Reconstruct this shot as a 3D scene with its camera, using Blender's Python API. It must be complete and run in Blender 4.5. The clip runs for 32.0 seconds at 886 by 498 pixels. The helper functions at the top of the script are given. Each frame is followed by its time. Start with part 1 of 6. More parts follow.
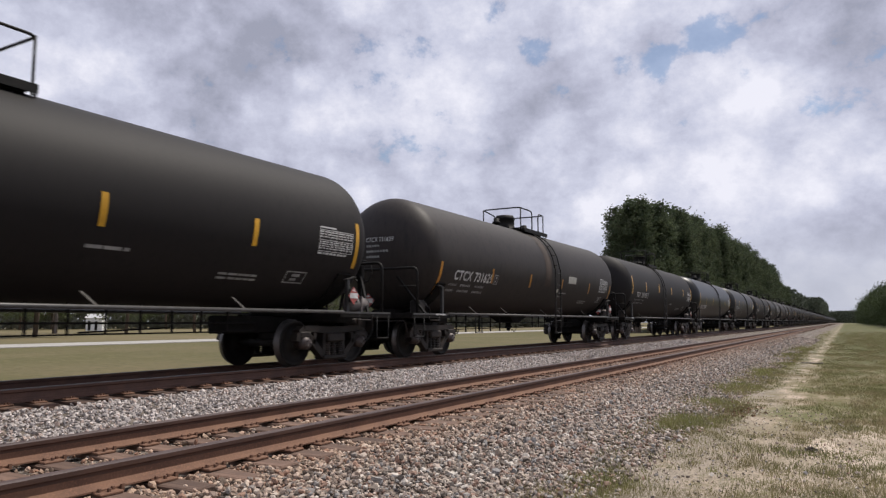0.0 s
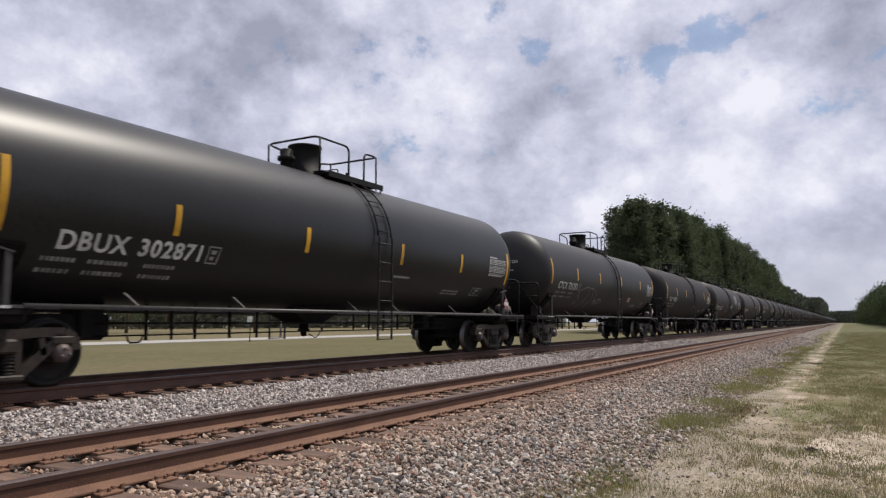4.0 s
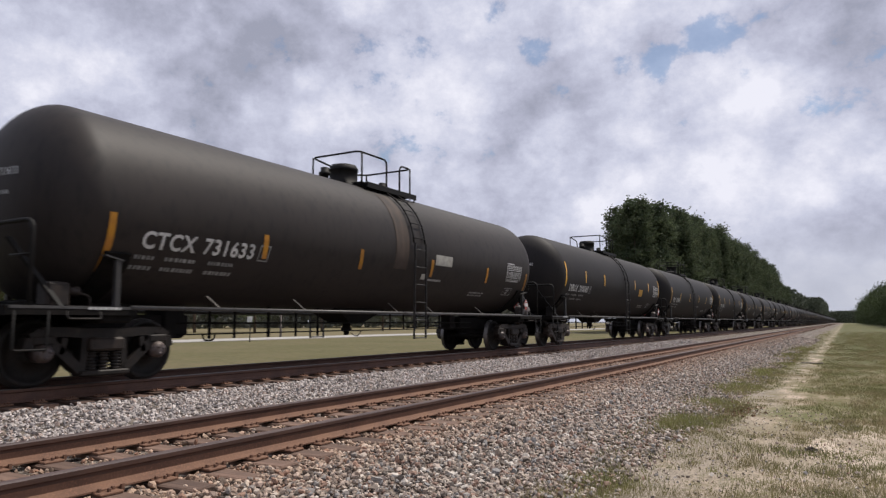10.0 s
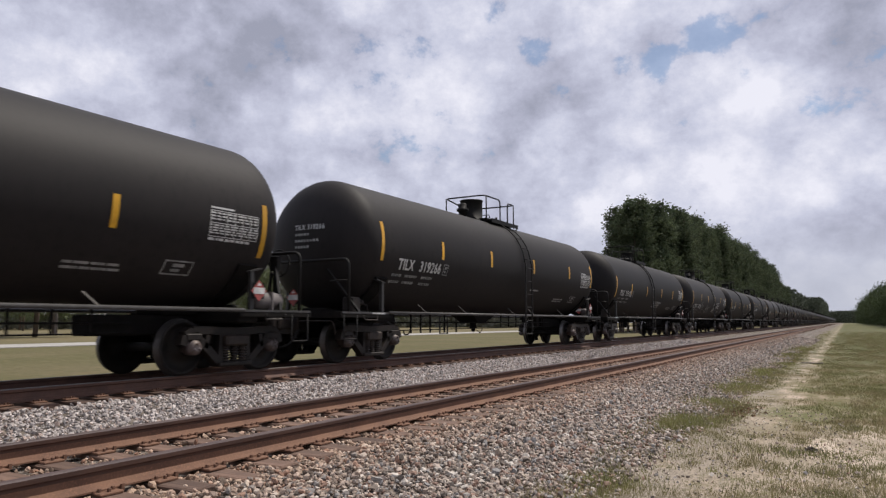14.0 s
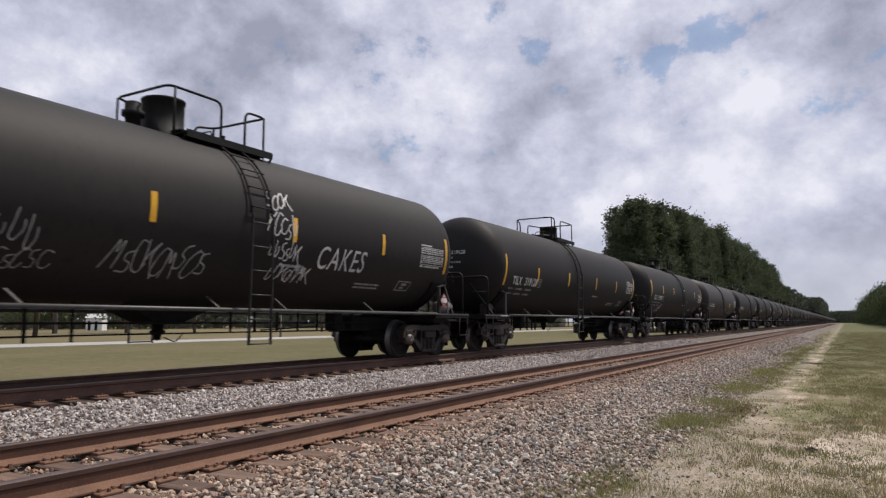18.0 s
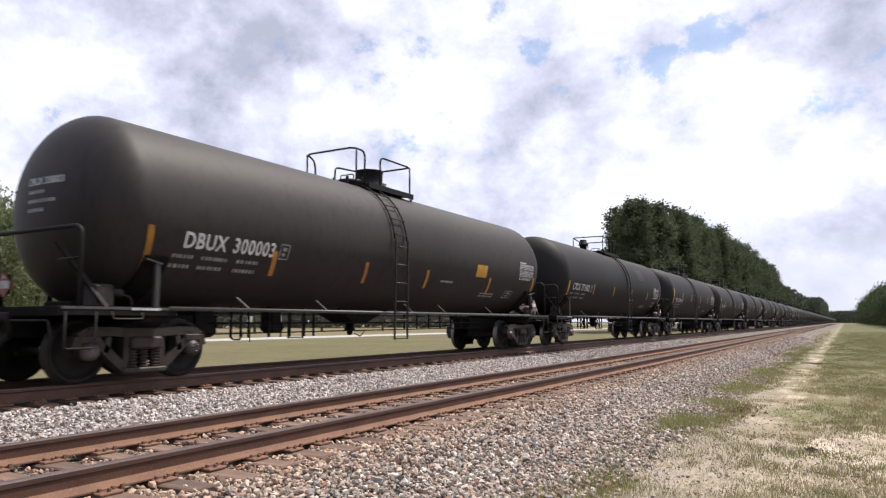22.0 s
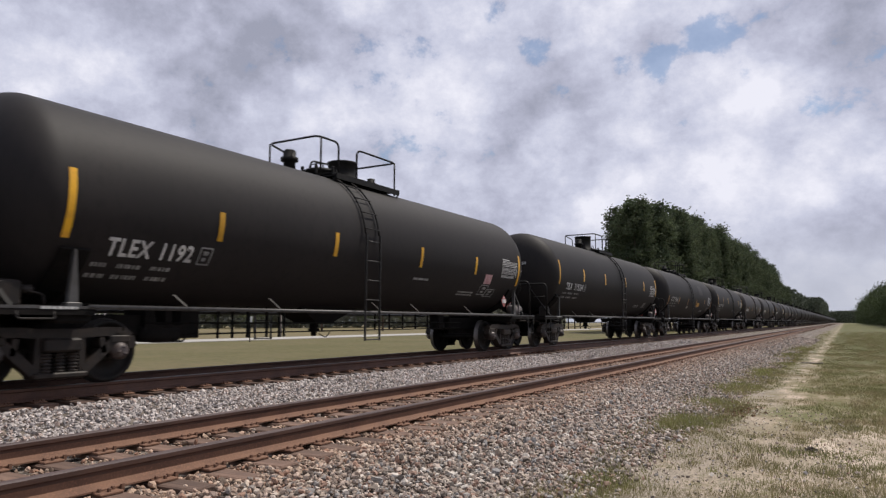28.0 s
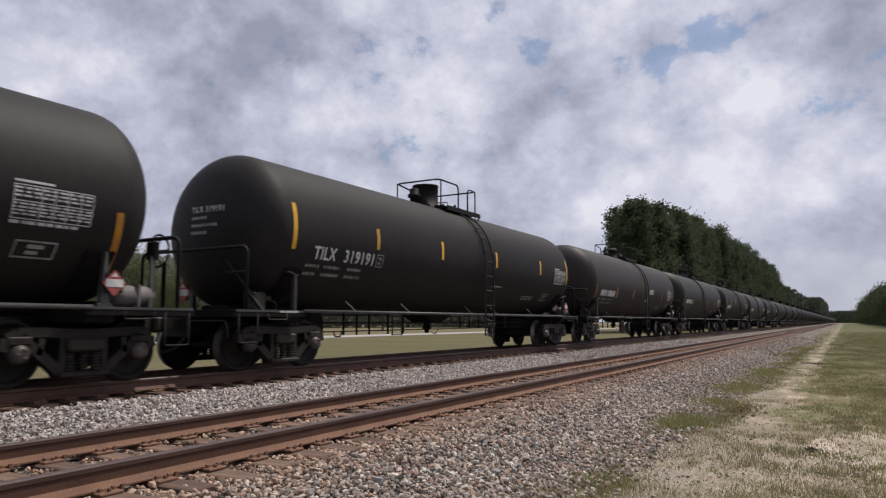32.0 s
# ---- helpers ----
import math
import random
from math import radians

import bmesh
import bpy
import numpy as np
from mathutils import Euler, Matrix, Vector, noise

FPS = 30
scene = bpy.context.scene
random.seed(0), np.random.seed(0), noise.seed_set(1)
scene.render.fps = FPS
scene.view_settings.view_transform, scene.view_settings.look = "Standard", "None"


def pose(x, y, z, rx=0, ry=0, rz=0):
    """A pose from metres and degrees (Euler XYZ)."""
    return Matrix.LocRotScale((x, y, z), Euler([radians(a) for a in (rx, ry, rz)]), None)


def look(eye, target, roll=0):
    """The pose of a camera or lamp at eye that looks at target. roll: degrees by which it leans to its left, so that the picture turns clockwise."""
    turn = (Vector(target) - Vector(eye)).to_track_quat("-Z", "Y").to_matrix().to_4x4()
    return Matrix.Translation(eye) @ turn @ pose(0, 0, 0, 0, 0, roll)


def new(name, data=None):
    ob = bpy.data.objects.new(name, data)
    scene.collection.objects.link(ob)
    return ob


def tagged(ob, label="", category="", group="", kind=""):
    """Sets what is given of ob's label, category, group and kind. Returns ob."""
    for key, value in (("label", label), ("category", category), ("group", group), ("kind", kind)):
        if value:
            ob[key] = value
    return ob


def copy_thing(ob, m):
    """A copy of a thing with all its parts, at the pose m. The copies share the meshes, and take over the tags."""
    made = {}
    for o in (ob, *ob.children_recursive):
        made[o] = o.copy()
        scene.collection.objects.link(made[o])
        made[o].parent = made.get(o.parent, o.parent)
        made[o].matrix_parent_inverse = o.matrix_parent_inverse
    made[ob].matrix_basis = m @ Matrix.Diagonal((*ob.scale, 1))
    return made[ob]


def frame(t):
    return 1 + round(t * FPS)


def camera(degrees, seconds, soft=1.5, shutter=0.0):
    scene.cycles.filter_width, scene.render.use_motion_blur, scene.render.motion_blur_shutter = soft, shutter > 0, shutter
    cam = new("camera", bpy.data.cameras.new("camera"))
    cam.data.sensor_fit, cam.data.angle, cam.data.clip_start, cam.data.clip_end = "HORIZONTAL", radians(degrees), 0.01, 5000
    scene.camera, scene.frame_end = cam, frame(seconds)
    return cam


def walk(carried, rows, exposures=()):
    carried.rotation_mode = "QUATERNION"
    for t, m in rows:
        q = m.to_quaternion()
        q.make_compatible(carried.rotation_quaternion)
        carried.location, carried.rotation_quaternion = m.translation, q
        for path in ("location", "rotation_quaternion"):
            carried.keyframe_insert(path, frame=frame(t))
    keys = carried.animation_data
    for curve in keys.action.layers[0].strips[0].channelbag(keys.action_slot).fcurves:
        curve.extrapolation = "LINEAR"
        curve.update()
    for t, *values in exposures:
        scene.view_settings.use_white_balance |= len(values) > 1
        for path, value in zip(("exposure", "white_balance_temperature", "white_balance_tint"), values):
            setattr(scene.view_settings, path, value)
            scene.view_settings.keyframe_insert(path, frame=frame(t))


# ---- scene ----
import itertools

# Camera on a tripod beside a double-track railway. Tracks run along +Y.
cam = camera(65.07, 32.0, soft=1.3, shutter=0.12)
EYE = (0.0, 0.0, 1.5715)
YAW, PITCH, ROLL = 0.5219, 0.1063, -0.195
AIM = (-math.sin(YAW) * math.cos(PITCH), math.cos(YAW) * math.cos(PITCH), math.sin(PITCH) + EYE[2])
STAND = look(EYE, AIM, ROLL)
walk(cam, [(0.0, STAND), (32.0, STAND)],
     exposures=[(0, -0.04), (13.0, -0.06), (17.0, -0.1), (19.0, -0.1), (20.0, 0.24), (20.7, 0.60), (22.0, 0.56), (23.2, 0.53), (24.6, -0.12), (28.0, -0.06), (32.0, -0.20)])

NEAR_X, NEAR_TOP = -5.5814, 0.55        # near track: centre line, top of rail
FAR_X, FAR_TOP = -10.3555, 0.7264       # track of the train
PITCH_CAR = 18.4                        # length of a car over the couplers
TANK_R, TANK_Z = 1.52, 2.65             # tank radius, axis over the rail
TANK_HALF, HEAD_DEEP = 7.46, 0.80       # half of the straight shell, depth of the dished ends


def gone(t):
    """Way that the train has gone, zero near 13 s: it gathers speed slowly."""
    return 12.2262 * (t - 13) - (((-1.2962e-4 * t - 6.8218e-3) * t + 0.328914) * t - 2.75499)


# ---- world and sun ----
def build_sky():
    w = bpy.data.worlds.new("sky")
    scene.world = w
    w.use_nodes = True
    nt = w.node_tree
    nt.nodes.clear()
    N, L = nt.nodes.new, nt.links.new

    def math_node(op, a, b=None):
        n = N("ShaderNodeMath")
        n.operation = op
        for k, v in enumerate((a, b)):
            if v is None:
                continue
            if isinstance(v, (int, float)):
                n.inputs[k].default_value = v
            else:
                L(v, n.inputs[k])
        return n.outputs[0]

    out, bg = N("ShaderNodeOutputWorld"), N("ShaderNodeBackground")
    sky = N("ShaderNodeTexSky")
    sky.sky_type, sky.sun_disc = "NISHITA", False
    sky.sun_elevation, sky.sun_rotation = SUN_UP, SUN_TURN
    sky.air_density, sky.dust_density, sky.ozone_density = 1.2, 0.4, 4.0
    tc, sep = N("ShaderNodeTexCoord"), N("ShaderNodeSeparateXYZ")
    way = tc.outputs["Generated"]
    L(way, sep.inputs[0])
    up = sep.outputs[2]

    def cloud_noise(scale, detail, rough, off, bend=0.25, squash=1.35):
        mp, nz = N("ShaderNodeMapping"), N("ShaderNodeTexNoise")
        mp.inputs["Location"].default_value, mp.inputs["Scale"].default_value = off, (1, 1, squash)
        L(way, mp.inputs[0]), L(mp.outputs[0], nz.inputs["Vector"])
        nz.inputs["Scale"].default_value, nz.inputs["Detail"].default_value = scale, detail
        nz.inputs["Roughness"].default_value, nz.inputs["Distortion"].default_value = rough, bend
        return nz.outputs["Fac"]

    def ramp(fac, stops):
        r = N("ShaderNodeValToRGB")
        while len(r.color_ramp.elements) < len(stops):
            r.color_ramp.elements.new(0.5)
        for e, (p, c) in zip(r.color_ramp.elements, stops):
            e.position, e.color = p, (*c, 1)
        L(fac, r.inputs[0])
        return r.outputs[0]

    def smooth(v, lo, hi, a=0.0, b=1.0):
        r = N("ShaderNodeMapRange")
        r.interpolation_type = "SMOOTHSTEP"
        for k, x in ((1, lo), (2, hi), (3, a), (4, b)):
            r.inputs[k].default_value = x
        L(v, r.inputs[0])
        return r.outputs[0]

    def around(d, size, amount):
        """A soft swelling of the cloud field round one direction."""
        n = N("ShaderNodeVectorMath")
        n.operation = "DISTANCE"
        L(way, n.inputs[0])
        n.inputs[1].default_value = d
        return smooth(n.outputs["Value"], 0.0, size, amount, 0.0)

    def total(*vs):
        t = vs[0]
        for v in vs[1:]:
            t = math_node("ADD", t, v)
        return t

    warp, shift = N("ShaderNodeVectorMath"), N("ShaderNodeTexNoise")
    warp.operation = "MULTIPLY_ADD"
    shift.inputs["Scale"].default_value, shift.inputs["Detail"].default_value, shift.inputs["Roughness"].default_value = 12.0, 8.0, 0.68
    L(way, shift.inputs["Vector"]), L(shift.outputs["Color"], warp.inputs[0]), L(way, warp.inputs[2])
    warp.inputs[1].default_value = (0.085, 0.085, 0.065)

    def puffs(scale, off):
        """Rounded heaps of cloud, bright at the middle."""
        mp, vo = N("ShaderNodeMapping"), N("ShaderNodeTexVoronoi")
        mp.inputs["Location"].default_value, mp.inputs["Scale"].default_value = off, (1, 1, 1.35)
        L(warp.outputs[0], mp.inputs[0]), L(mp.outputs[0], vo.inputs["Vector"])
        vo.feature = "SMOOTH_F1"
        vo.inputs["Scale"].default_value, vo.inputs["Smoothness"].default_value = scale, 0.5
        return math_node("SUBTRACT", 0.45, vo.outputs["Distance"])

    body = cloud_noise(3.4, 6, 0.5, (3.1, 1.7, 0.4), 0.0, 1.5)
    fine = cloud_noise(18.0, 7, 0.64, (1.4, 5.2, 0.0), 0.0, 1.3)
    heap = total(math_node("MULTIPLY", puffs(6.8, (0.3, 0.1, 0.2)), 0.75), math_node("MULTIPLY", puffs(19.0, (2.3, 1.1, 0.0)), 0.28))
    bank = total(around((-0.20, 0.92, 0.33), 0.40, 0.12), around((-0.62, 0.70, 0.34), 0.75, 0.16), smooth(up, 0.06, 0.26, 0.16, 0.0))
    gaps = total(around((-0.345, 0.862, 0.372), 0.055, -0.27), around((-0.318, 0.892, 0.32), 0.04, -0.22), around((-0.194, 0.921, 0.339), 0.045, -0.27),
                 around((-0.142, 0.917, 0.373), 0.045, -0.24), around((-0.09, 0.943, 0.32), 0.03, -0.18), around((-0.40, 0.82, 0.42), 0.05, -0.22),
                 around((0.03, 0.963, 0.268), 0.03, -0.05), around((-0.02, 0.963, 0.27), 0.03, -0.14), around((-0.24, 0.905, 0.35), 0.035, -0.2))
    dens = total(math_node("MULTIPLY", math_node("SUBTRACT", body, 0.5), 0.45), math_node("MULTIPLY", math_node("SUBTRACT", fine, 0.5), 0.85), math_node("MULTIPLY", heap, 0.40), 0.5)
    cover = smooth(total(dens, bank, gaps), 0.34, 0.48, 0.42, 1.0)
    lean = smooth(sep.outputs[0], -0.75, -0.20, -0.02, 0.08)
    heavy = total(around((0.02, 0.927, 0.375), 0.16, -0.55), around((-0.70, 0.655, 0.285), 0.30, -0.12), around((-0.111, 0.959, 0.259), 0.30, 0.12),
                  around((-0.025, 0.985, 0.172), 0.06, 0.24), around((-0.493, 0.788, 0.368), 0.16, 0.12), around((-0.739, 0.575, 0.351), 0.12, 0.16),
                  around((-0.82, 0.476, 0.318), 0.10, 0.16), around((-0.517, 0.828, 0.219), 0.07, 0.16), around((-0.06, 0.97, 0.235), 0.06, -0.14))
    tone_at = total(math_node("MULTIPLY", math_node("SUBTRACT", body, 0.5), -0.65), math_node("MULTIPLY", math_node("SUBTRACT", fine, 0.5), 0.85),
                    math_node("MULTIPLY", heap, 0.95), heavy, lean, 0.61)
    tone = ramp(tone_at, [(0.18, (3.6, 3.75, 4.75)), (0.42, (4.95, 5.1, 6.4)), (0.62, (6.3, 6.5, 7.9)), (0.95, (8.9, 8.9, 9.9))])
    haze = smooth(up, 0.02, 0.16, 0.75, 0.0)
    hz = N("ShaderNodeMix")
    hz.data_type = "RGBA"
    L(haze, hz.inputs[0]), L(tone, hz.inputs[6])
    hz.inputs[7].default_value = (5.2, 5.4, 6.3, 1)
    tone = hz.outputs[2]
    mix = N("ShaderNodeMix")
    mix.data_type = "RGBA"
    L(cover, mix.inputs[0]), L(sky.outputs[0], mix.inputs[6]), L(tone, mix.inputs[7])
    bg.inputs[1].default_value = SKY_STRENGTH
    L(mix.outputs[2], bg.inputs[0]), L(bg.outputs[0], out.inputs[0])


SUN_WAY = Vector((0.22, 0.42, 0.88)).normalized()
SUN_UP, SUN_TURN = math.asin(SUN_WAY.z), math.atan2(SUN_WAY.x, SUN_WAY.y)
SKY_STRENGTH = 0.1
build_sky()
sun = new("sun", bpy.data.lights.new("sun", "SUN"))
sun.data.energy, sun.data.angle, sun.data.color = 4.4, radians(0.6), (1.0, 0.93, 0.84)
sun.matrix_world = look((0, 0, 60), Vector((0, 0, 60)) - SUN_WAY)


# ---- materials ----
def material(name, col, rough=0.6, metal=0.0, tint=None, scale=6.0, grain=None, fine=60.0, bump=0.0, vary=0.0, island=0.0,
             stretch=(1, 1, 1), spec=0.5, thin=0.0):
    """Procedural surface: col with broad stains of tint, fine grain, relief; vary shifts it from object to object."""
    m = bpy.data.materials.new(name)
    m.use_nodes = True
    nt = m.node_tree
    N, L = nt.nodes.new, nt.links.new
    b = nt.nodes["Principled BSDF"]
    b.inputs["Roughness"].default_value, b.inputs["Metallic"].default_value = rough, metal
    b.inputs["Specular IOR Level"].default_value = spec
    tc, mp = N("ShaderNodeTexCoord"), N("ShaderNodeMapping")
    mp.inputs["Scale"].default_value = stretch
    L(tc.outputs["Object"], mp.inputs[0])

    def noise_at(s, d=4.0):
        n = N("ShaderNodeTexNoise")
        n.inputs["Scale"].default_value, n.inputs["Detail"].default_value = s, d
        L(mp.outputs[0], n.inputs["Vector"])
        return n.outputs["Fac"]

    def blend(fac, a, bcol, lo=0.4, hi=0.62):
        r = N("ShaderNodeMapRange")
        r.inputs[1].default_value, r.inputs[2].default_value = lo, hi
        L(fac, r.inputs[0])
        x = N("ShaderNodeMix")
        x.data_type = "RGBA"
        L(r.outputs[0], x.inputs[0])
        for k, v in ((6, a), (7, bcol)):
            if isinstance(v, tuple):
                x.inputs[k].default_value = (*v, 1)
            else:
                L(v, x.inputs[k])
        return x.outputs[2]

    broad = noise_at(scale, 6.0)
    c = blend(broad, col, tint if tint else tuple(v * 0.8 for v in col))
    small = noise_at(fine, 3.0)
    c = blend(small, c, grain if grain else tuple(v * 0.72 for v in col), 0.5, 0.75)
    if vary or island:
        src = N("ShaderNodeObjectInfo").outputs["Random"] if vary else N("ShaderNodeNewGeometry").outputs["Random Per Island"]
        r = N("ShaderNodeMapRange")
        a = vary or island
        r.inputs[3].default_value, r.inputs[4].default_value = 1 - a, 1 + a
        L(src, r.inputs[0])
        h = N("ShaderNodeHueSaturation")
        L(r.outputs[0], h.inputs["Value"]), L(c, h.inputs["Color"])
        c = h.outputs[0]
    L(c, b.inputs["Base Color"])
    if thin:
        t, mx = N("ShaderNodeBsdfTranslucent"), N("ShaderNodeMixShader")
        mx.inputs[0].default_value = thin
        L(c, t.inputs["Color"]), L(b.outputs[0], mx.inputs[1]), L(t.outputs[0], mx.inputs[2])
        L(mx.outputs[0], nt.nodes["Material Output"].inputs["Surface"])
    if bump:
        k = N("ShaderNodeBump")
        k.inputs["Strength"].default_value, k.inputs["Distance"].default_value = 0.6, bump
        L(small, k.inputs["Height"]), L(k.outputs[0], b.inputs["Normal"])
    return m


TANK = material("tank_black_paint", (0.0140, 0.0121, 0.0120), 0.63, tint=(0.0176, 0.0150, 0.0146), scale=0.9, grain=(0.0117, 0.0102, 0.0102),
                fine=14, vary=0.22, stretch=(1, 0.6, 0.35), spec=0.19)
TANK_SATIN = material("tank_satin_paint", (0.0100, 0.0088, 0.0092), 0.50, tint=(0.0125, 0.011, 0.011), scale=0.9, grain=(0.0085, 0.0076, 0.0078), fine=14, spec=0.36,
                      stretch=(1, 0.6, 0.35))
TANK_GLOSS = material("tank_gloss_paint", (0.008, 0.008, 0.009), 0.40, spec=0.35, tint=(0.012, 0.012, 0.013), scale=0.8, fine=12, vary=0.15)
DUSTY = material("tank_dusty_paint", (0.0172, 0.0141, 0.0131), 0.58, tint=(0.0230, 0.0186, 0.0168), scale=0.7, grain=(0.013, 0.0111, 0.0108),
                 fine=10, vary=0.22, stretch=(1, 0.6, 0.3), spec=0.24)
FITTING = material("black_steel", (0.0075, 0.0075, 0.0075), 0.65, tint=(0.013, 0.0115, 0.0105), scale=5, fine=40, bump=0.002, spec=0.18)
# Grimy steel kept near black: deep shade under the cars is in the colour.
GRIME_SHADE = material("grimy_shaded_steel", (0.007, 0.0065, 0.006), 0.85, tint=(0.012, 0.010, 0.009), scale=4, fine=40, bump=0.002, spec=0.12)
RESERVOIR = material("dusty_reservoir", (0.15, 0.13, 0.125), 0.7, tint=(0.10, 0.085, 0.08), scale=4, fine=30)
WORN = material("worn_steel", (0.055, 0.053, 0.052), 0.5, tint=(0.038, 0.035, 0.032), scale=6, fine=40)
LADDER = material("scuffed_black_steel", (0.017, 0.016, 0.0155), 0.55, tint=(0.028, 0.025, 0.023), scale=6, fine=40)
TRUCK = material("cast_steel", (0.0160, 0.0124, 0.0104), 0.6, tint=(0.031, 0.0222, 0.0172), scale=5, grain=(0.009, 0.0078, 0.007), fine=45, spec=0.28,
                 bump=0.004, vary=0.5)
WHEEL = material("wheel_steel", (0.0085, 0.0077, 0.0073), 0.65, tint=(0.017, 0.0138, 0.0115), scale=4, fine=30, bump=0.002, spec=0.2)
TREAD = material("worn_tread", (0.14, 0.13, 0.125), 0.4, 0.8, scale=10, fine=60)
CAP = material("bearing_cap", (0.075, 0.062, 0.062), 0.5, 0.2, tint=(0.06, 0.042, 0.034), scale=9, fine=50, vary=0.5)
OCHRE = material("ochre_reflector", (0.44, 0.20, 0.016), 0.45, tint=(0.34, 0.14, 0.02), scale=3, fine=30, vary=0.25)
YELLOW = material("yellow_reflector", (0.62, 0.33, 0.012), 0.4, tint=(0.5, 0.25, 0.02), scale=3, fine=30, vary=0.25)
WHITE = material("white_stencil", (0.62, 0.62, 0.60), 0.6, tint=(0.42, 0.42, 0.41), scale=4, fine=40)
STENCIL = material("grey_white_stencil", (0.55, 0.55, 0.54), 0.6, tint=(0.40, 0.40, 0.39), scale=5, fine=40)
DIM = material("worn_stencil", (0.30, 0.30, 0.29), 0.6, tint=(0.16, 0.16, 0.16), scale=5, fine=40)
PALE = material("pale_sticker", (0.42, 0.41, 0.36), 0.6, tint=(0.32, 0.31, 0.28), scale=6, fine=30)
AMBER = material("amber_sticker", (0.50, 0.27, 0.02), 0.55, tint=(0.42, 0.2, 0.02), scale=6, fine=30)
RED = material("placard_red", (0.36, 0.07, 0.06), 0.5, tint=(0.26, 0.07, 0.06), scale=8, fine=50)
FADED = material("faded_red_sticker", (0.52, 0.34, 0.34), 0.6, tint=(0.40, 0.20, 0.21), scale=9, fine=50)
STAIN = material("brown_spill", (0.075, 0.055, 0.044), 0.75, tint=(0.042, 0.034, 0.030), scale=2.5, fine=14, spec=0.25, stretch=(1, 1, 0.3))
GREYPATCH = material("grey_overpaint", (0.165, 0.152, 0.142), 0.55, tint=(0.14, 0.13, 0.122), scale=3, fine=20)
# Upper web and head sides: rust darkened with the shade below the head.
RAIL = material("shaded_rail_side", (0.060, 0.0295, 0.0205), 0.85, tint=(0.083, 0.041, 0.0275), scale=3, grain=(0.069, 0.0377, 0.0276), fine=70, bump=0.003)
RAILFOOT = material("rust_on_foot", (0.150, 0.076, 0.044), 0.85, tint=(0.112, 0.055, 0.033), scale=2.5, grain=(0.201, 0.0969, 0.0558), fine=60, bump=0.003)
RAILTOP = material("rail_head", (0.058, 0.036, 0.034), 0.6, 0.0, tint=(0.080, 0.052, 0.047), scale=2, fine=50)
BRIGHT = material("worn_head", (0.1408, 0.1232, 0.1144), 0.5, 0.7, tint=(0.0968, 0.0836, 0.0748), scale=2, fine=50)
OILRAIL = material("oily_rail", (0.075, 0.038, 0.027), 0.8, tint=(0.105, 0.052, 0.035), scale=3, fine=60, bump=0.003)
# Oily ties, darkened further with the shade of the train above.
OILSHADETIE = material("oily_shaded_tie", (0.088, 0.05104, 0.03608), 0.85, tint=(0.1232, 0.07216, 0.05104), scale=4, grain=(0.02816, 0.02112, 0.0176), fine=26, bump=0.012, vary=0.3,
                  stretch=(0.12, 1, 1))
TIE = material("weathered_tie", (0.105, 0.064, 0.046), 0.9, tint=(0.15, 0.092, 0.066), scale=4, grain=(0.055, 0.035, 0.027), fine=26, bump=0.012,
               vary=0.3, stretch=(0.12, 1, 1))
IRON = material("rusty_iron", (0.17, 0.085, 0.050), 0.85, tint=(0.11, 0.054, 0.033), scale=12, fine=60, bump=0.003)


def stone_material(name, colours, rust=0.0):
    """Crushed stone: each piece takes its own colour; rust gathers beside the rail."""
    m = bpy.data.materials.new(name)
    m.use_nodes = True
    nt = m.node_tree
    N, L = nt.nodes.new, nt.links.new
    b = nt.nodes["Principled BSDF"]
    b.inputs["Roughness"].default_value = 0.85
    b.inputs["Specular IOR Level"].default_value = 0.3
    geo, r = N("ShaderNodeNewGeometry"), N("ShaderNodeValToRGB")
    r.color_ramp.interpolation = "CONSTANT"
    while len(r.color_ramp.elements) < len(colours):
        r.color_ramp.elements.new(0.5)
    for k, (e, c) in enumerate(zip(r.color_ramp.elements, colours)):
        e.position, e.color = k / len(colours), (*c, 1)
    L(geo.outputs["Random Per Island"], r.inputs[0])
    tc, nz, x = N("ShaderNodeTexCoord"), N("ShaderNodeTexNoise"), N("ShaderNodeMix")
    nz.inputs["Scale"].default_value = 70
    L(tc.outputs["Object"], nz.inputs["Vector"])
    x.data_type, x.blend_type = "RGBA", "MULTIPLY"
    x.inputs[0].default_value = 0.5
    L(r.outputs[0], x.inputs[6]), L(nz.outputs["Fac"], x.inputs[7])
    c = x.outputs[2]
    if rust:
        sep, band, y = N("ShaderNodeSeparateXYZ"), N("ShaderNodeMapRange"), N("ShaderNodeMix")
        L(tc.outputs["Object"], sep.inputs[0]), L(sep.outputs[0], band.inputs[0])
        for k, v in ((1, -4.5), (2, -3.4), (3, rust), (4, 0.0)):
            band.inputs[k].default_value = v
        y.data_type, y.blend_type = "RGBA", "MULTIPLY"
        y.inputs[7].default_value = (0.95, 0.70, 0.52, 1)
        L(band.outputs[0], y.inputs[0]), L(c, y.inputs[6])
        c = y.outputs[2]
    L(c, b.inputs["Base Color"])
    return m


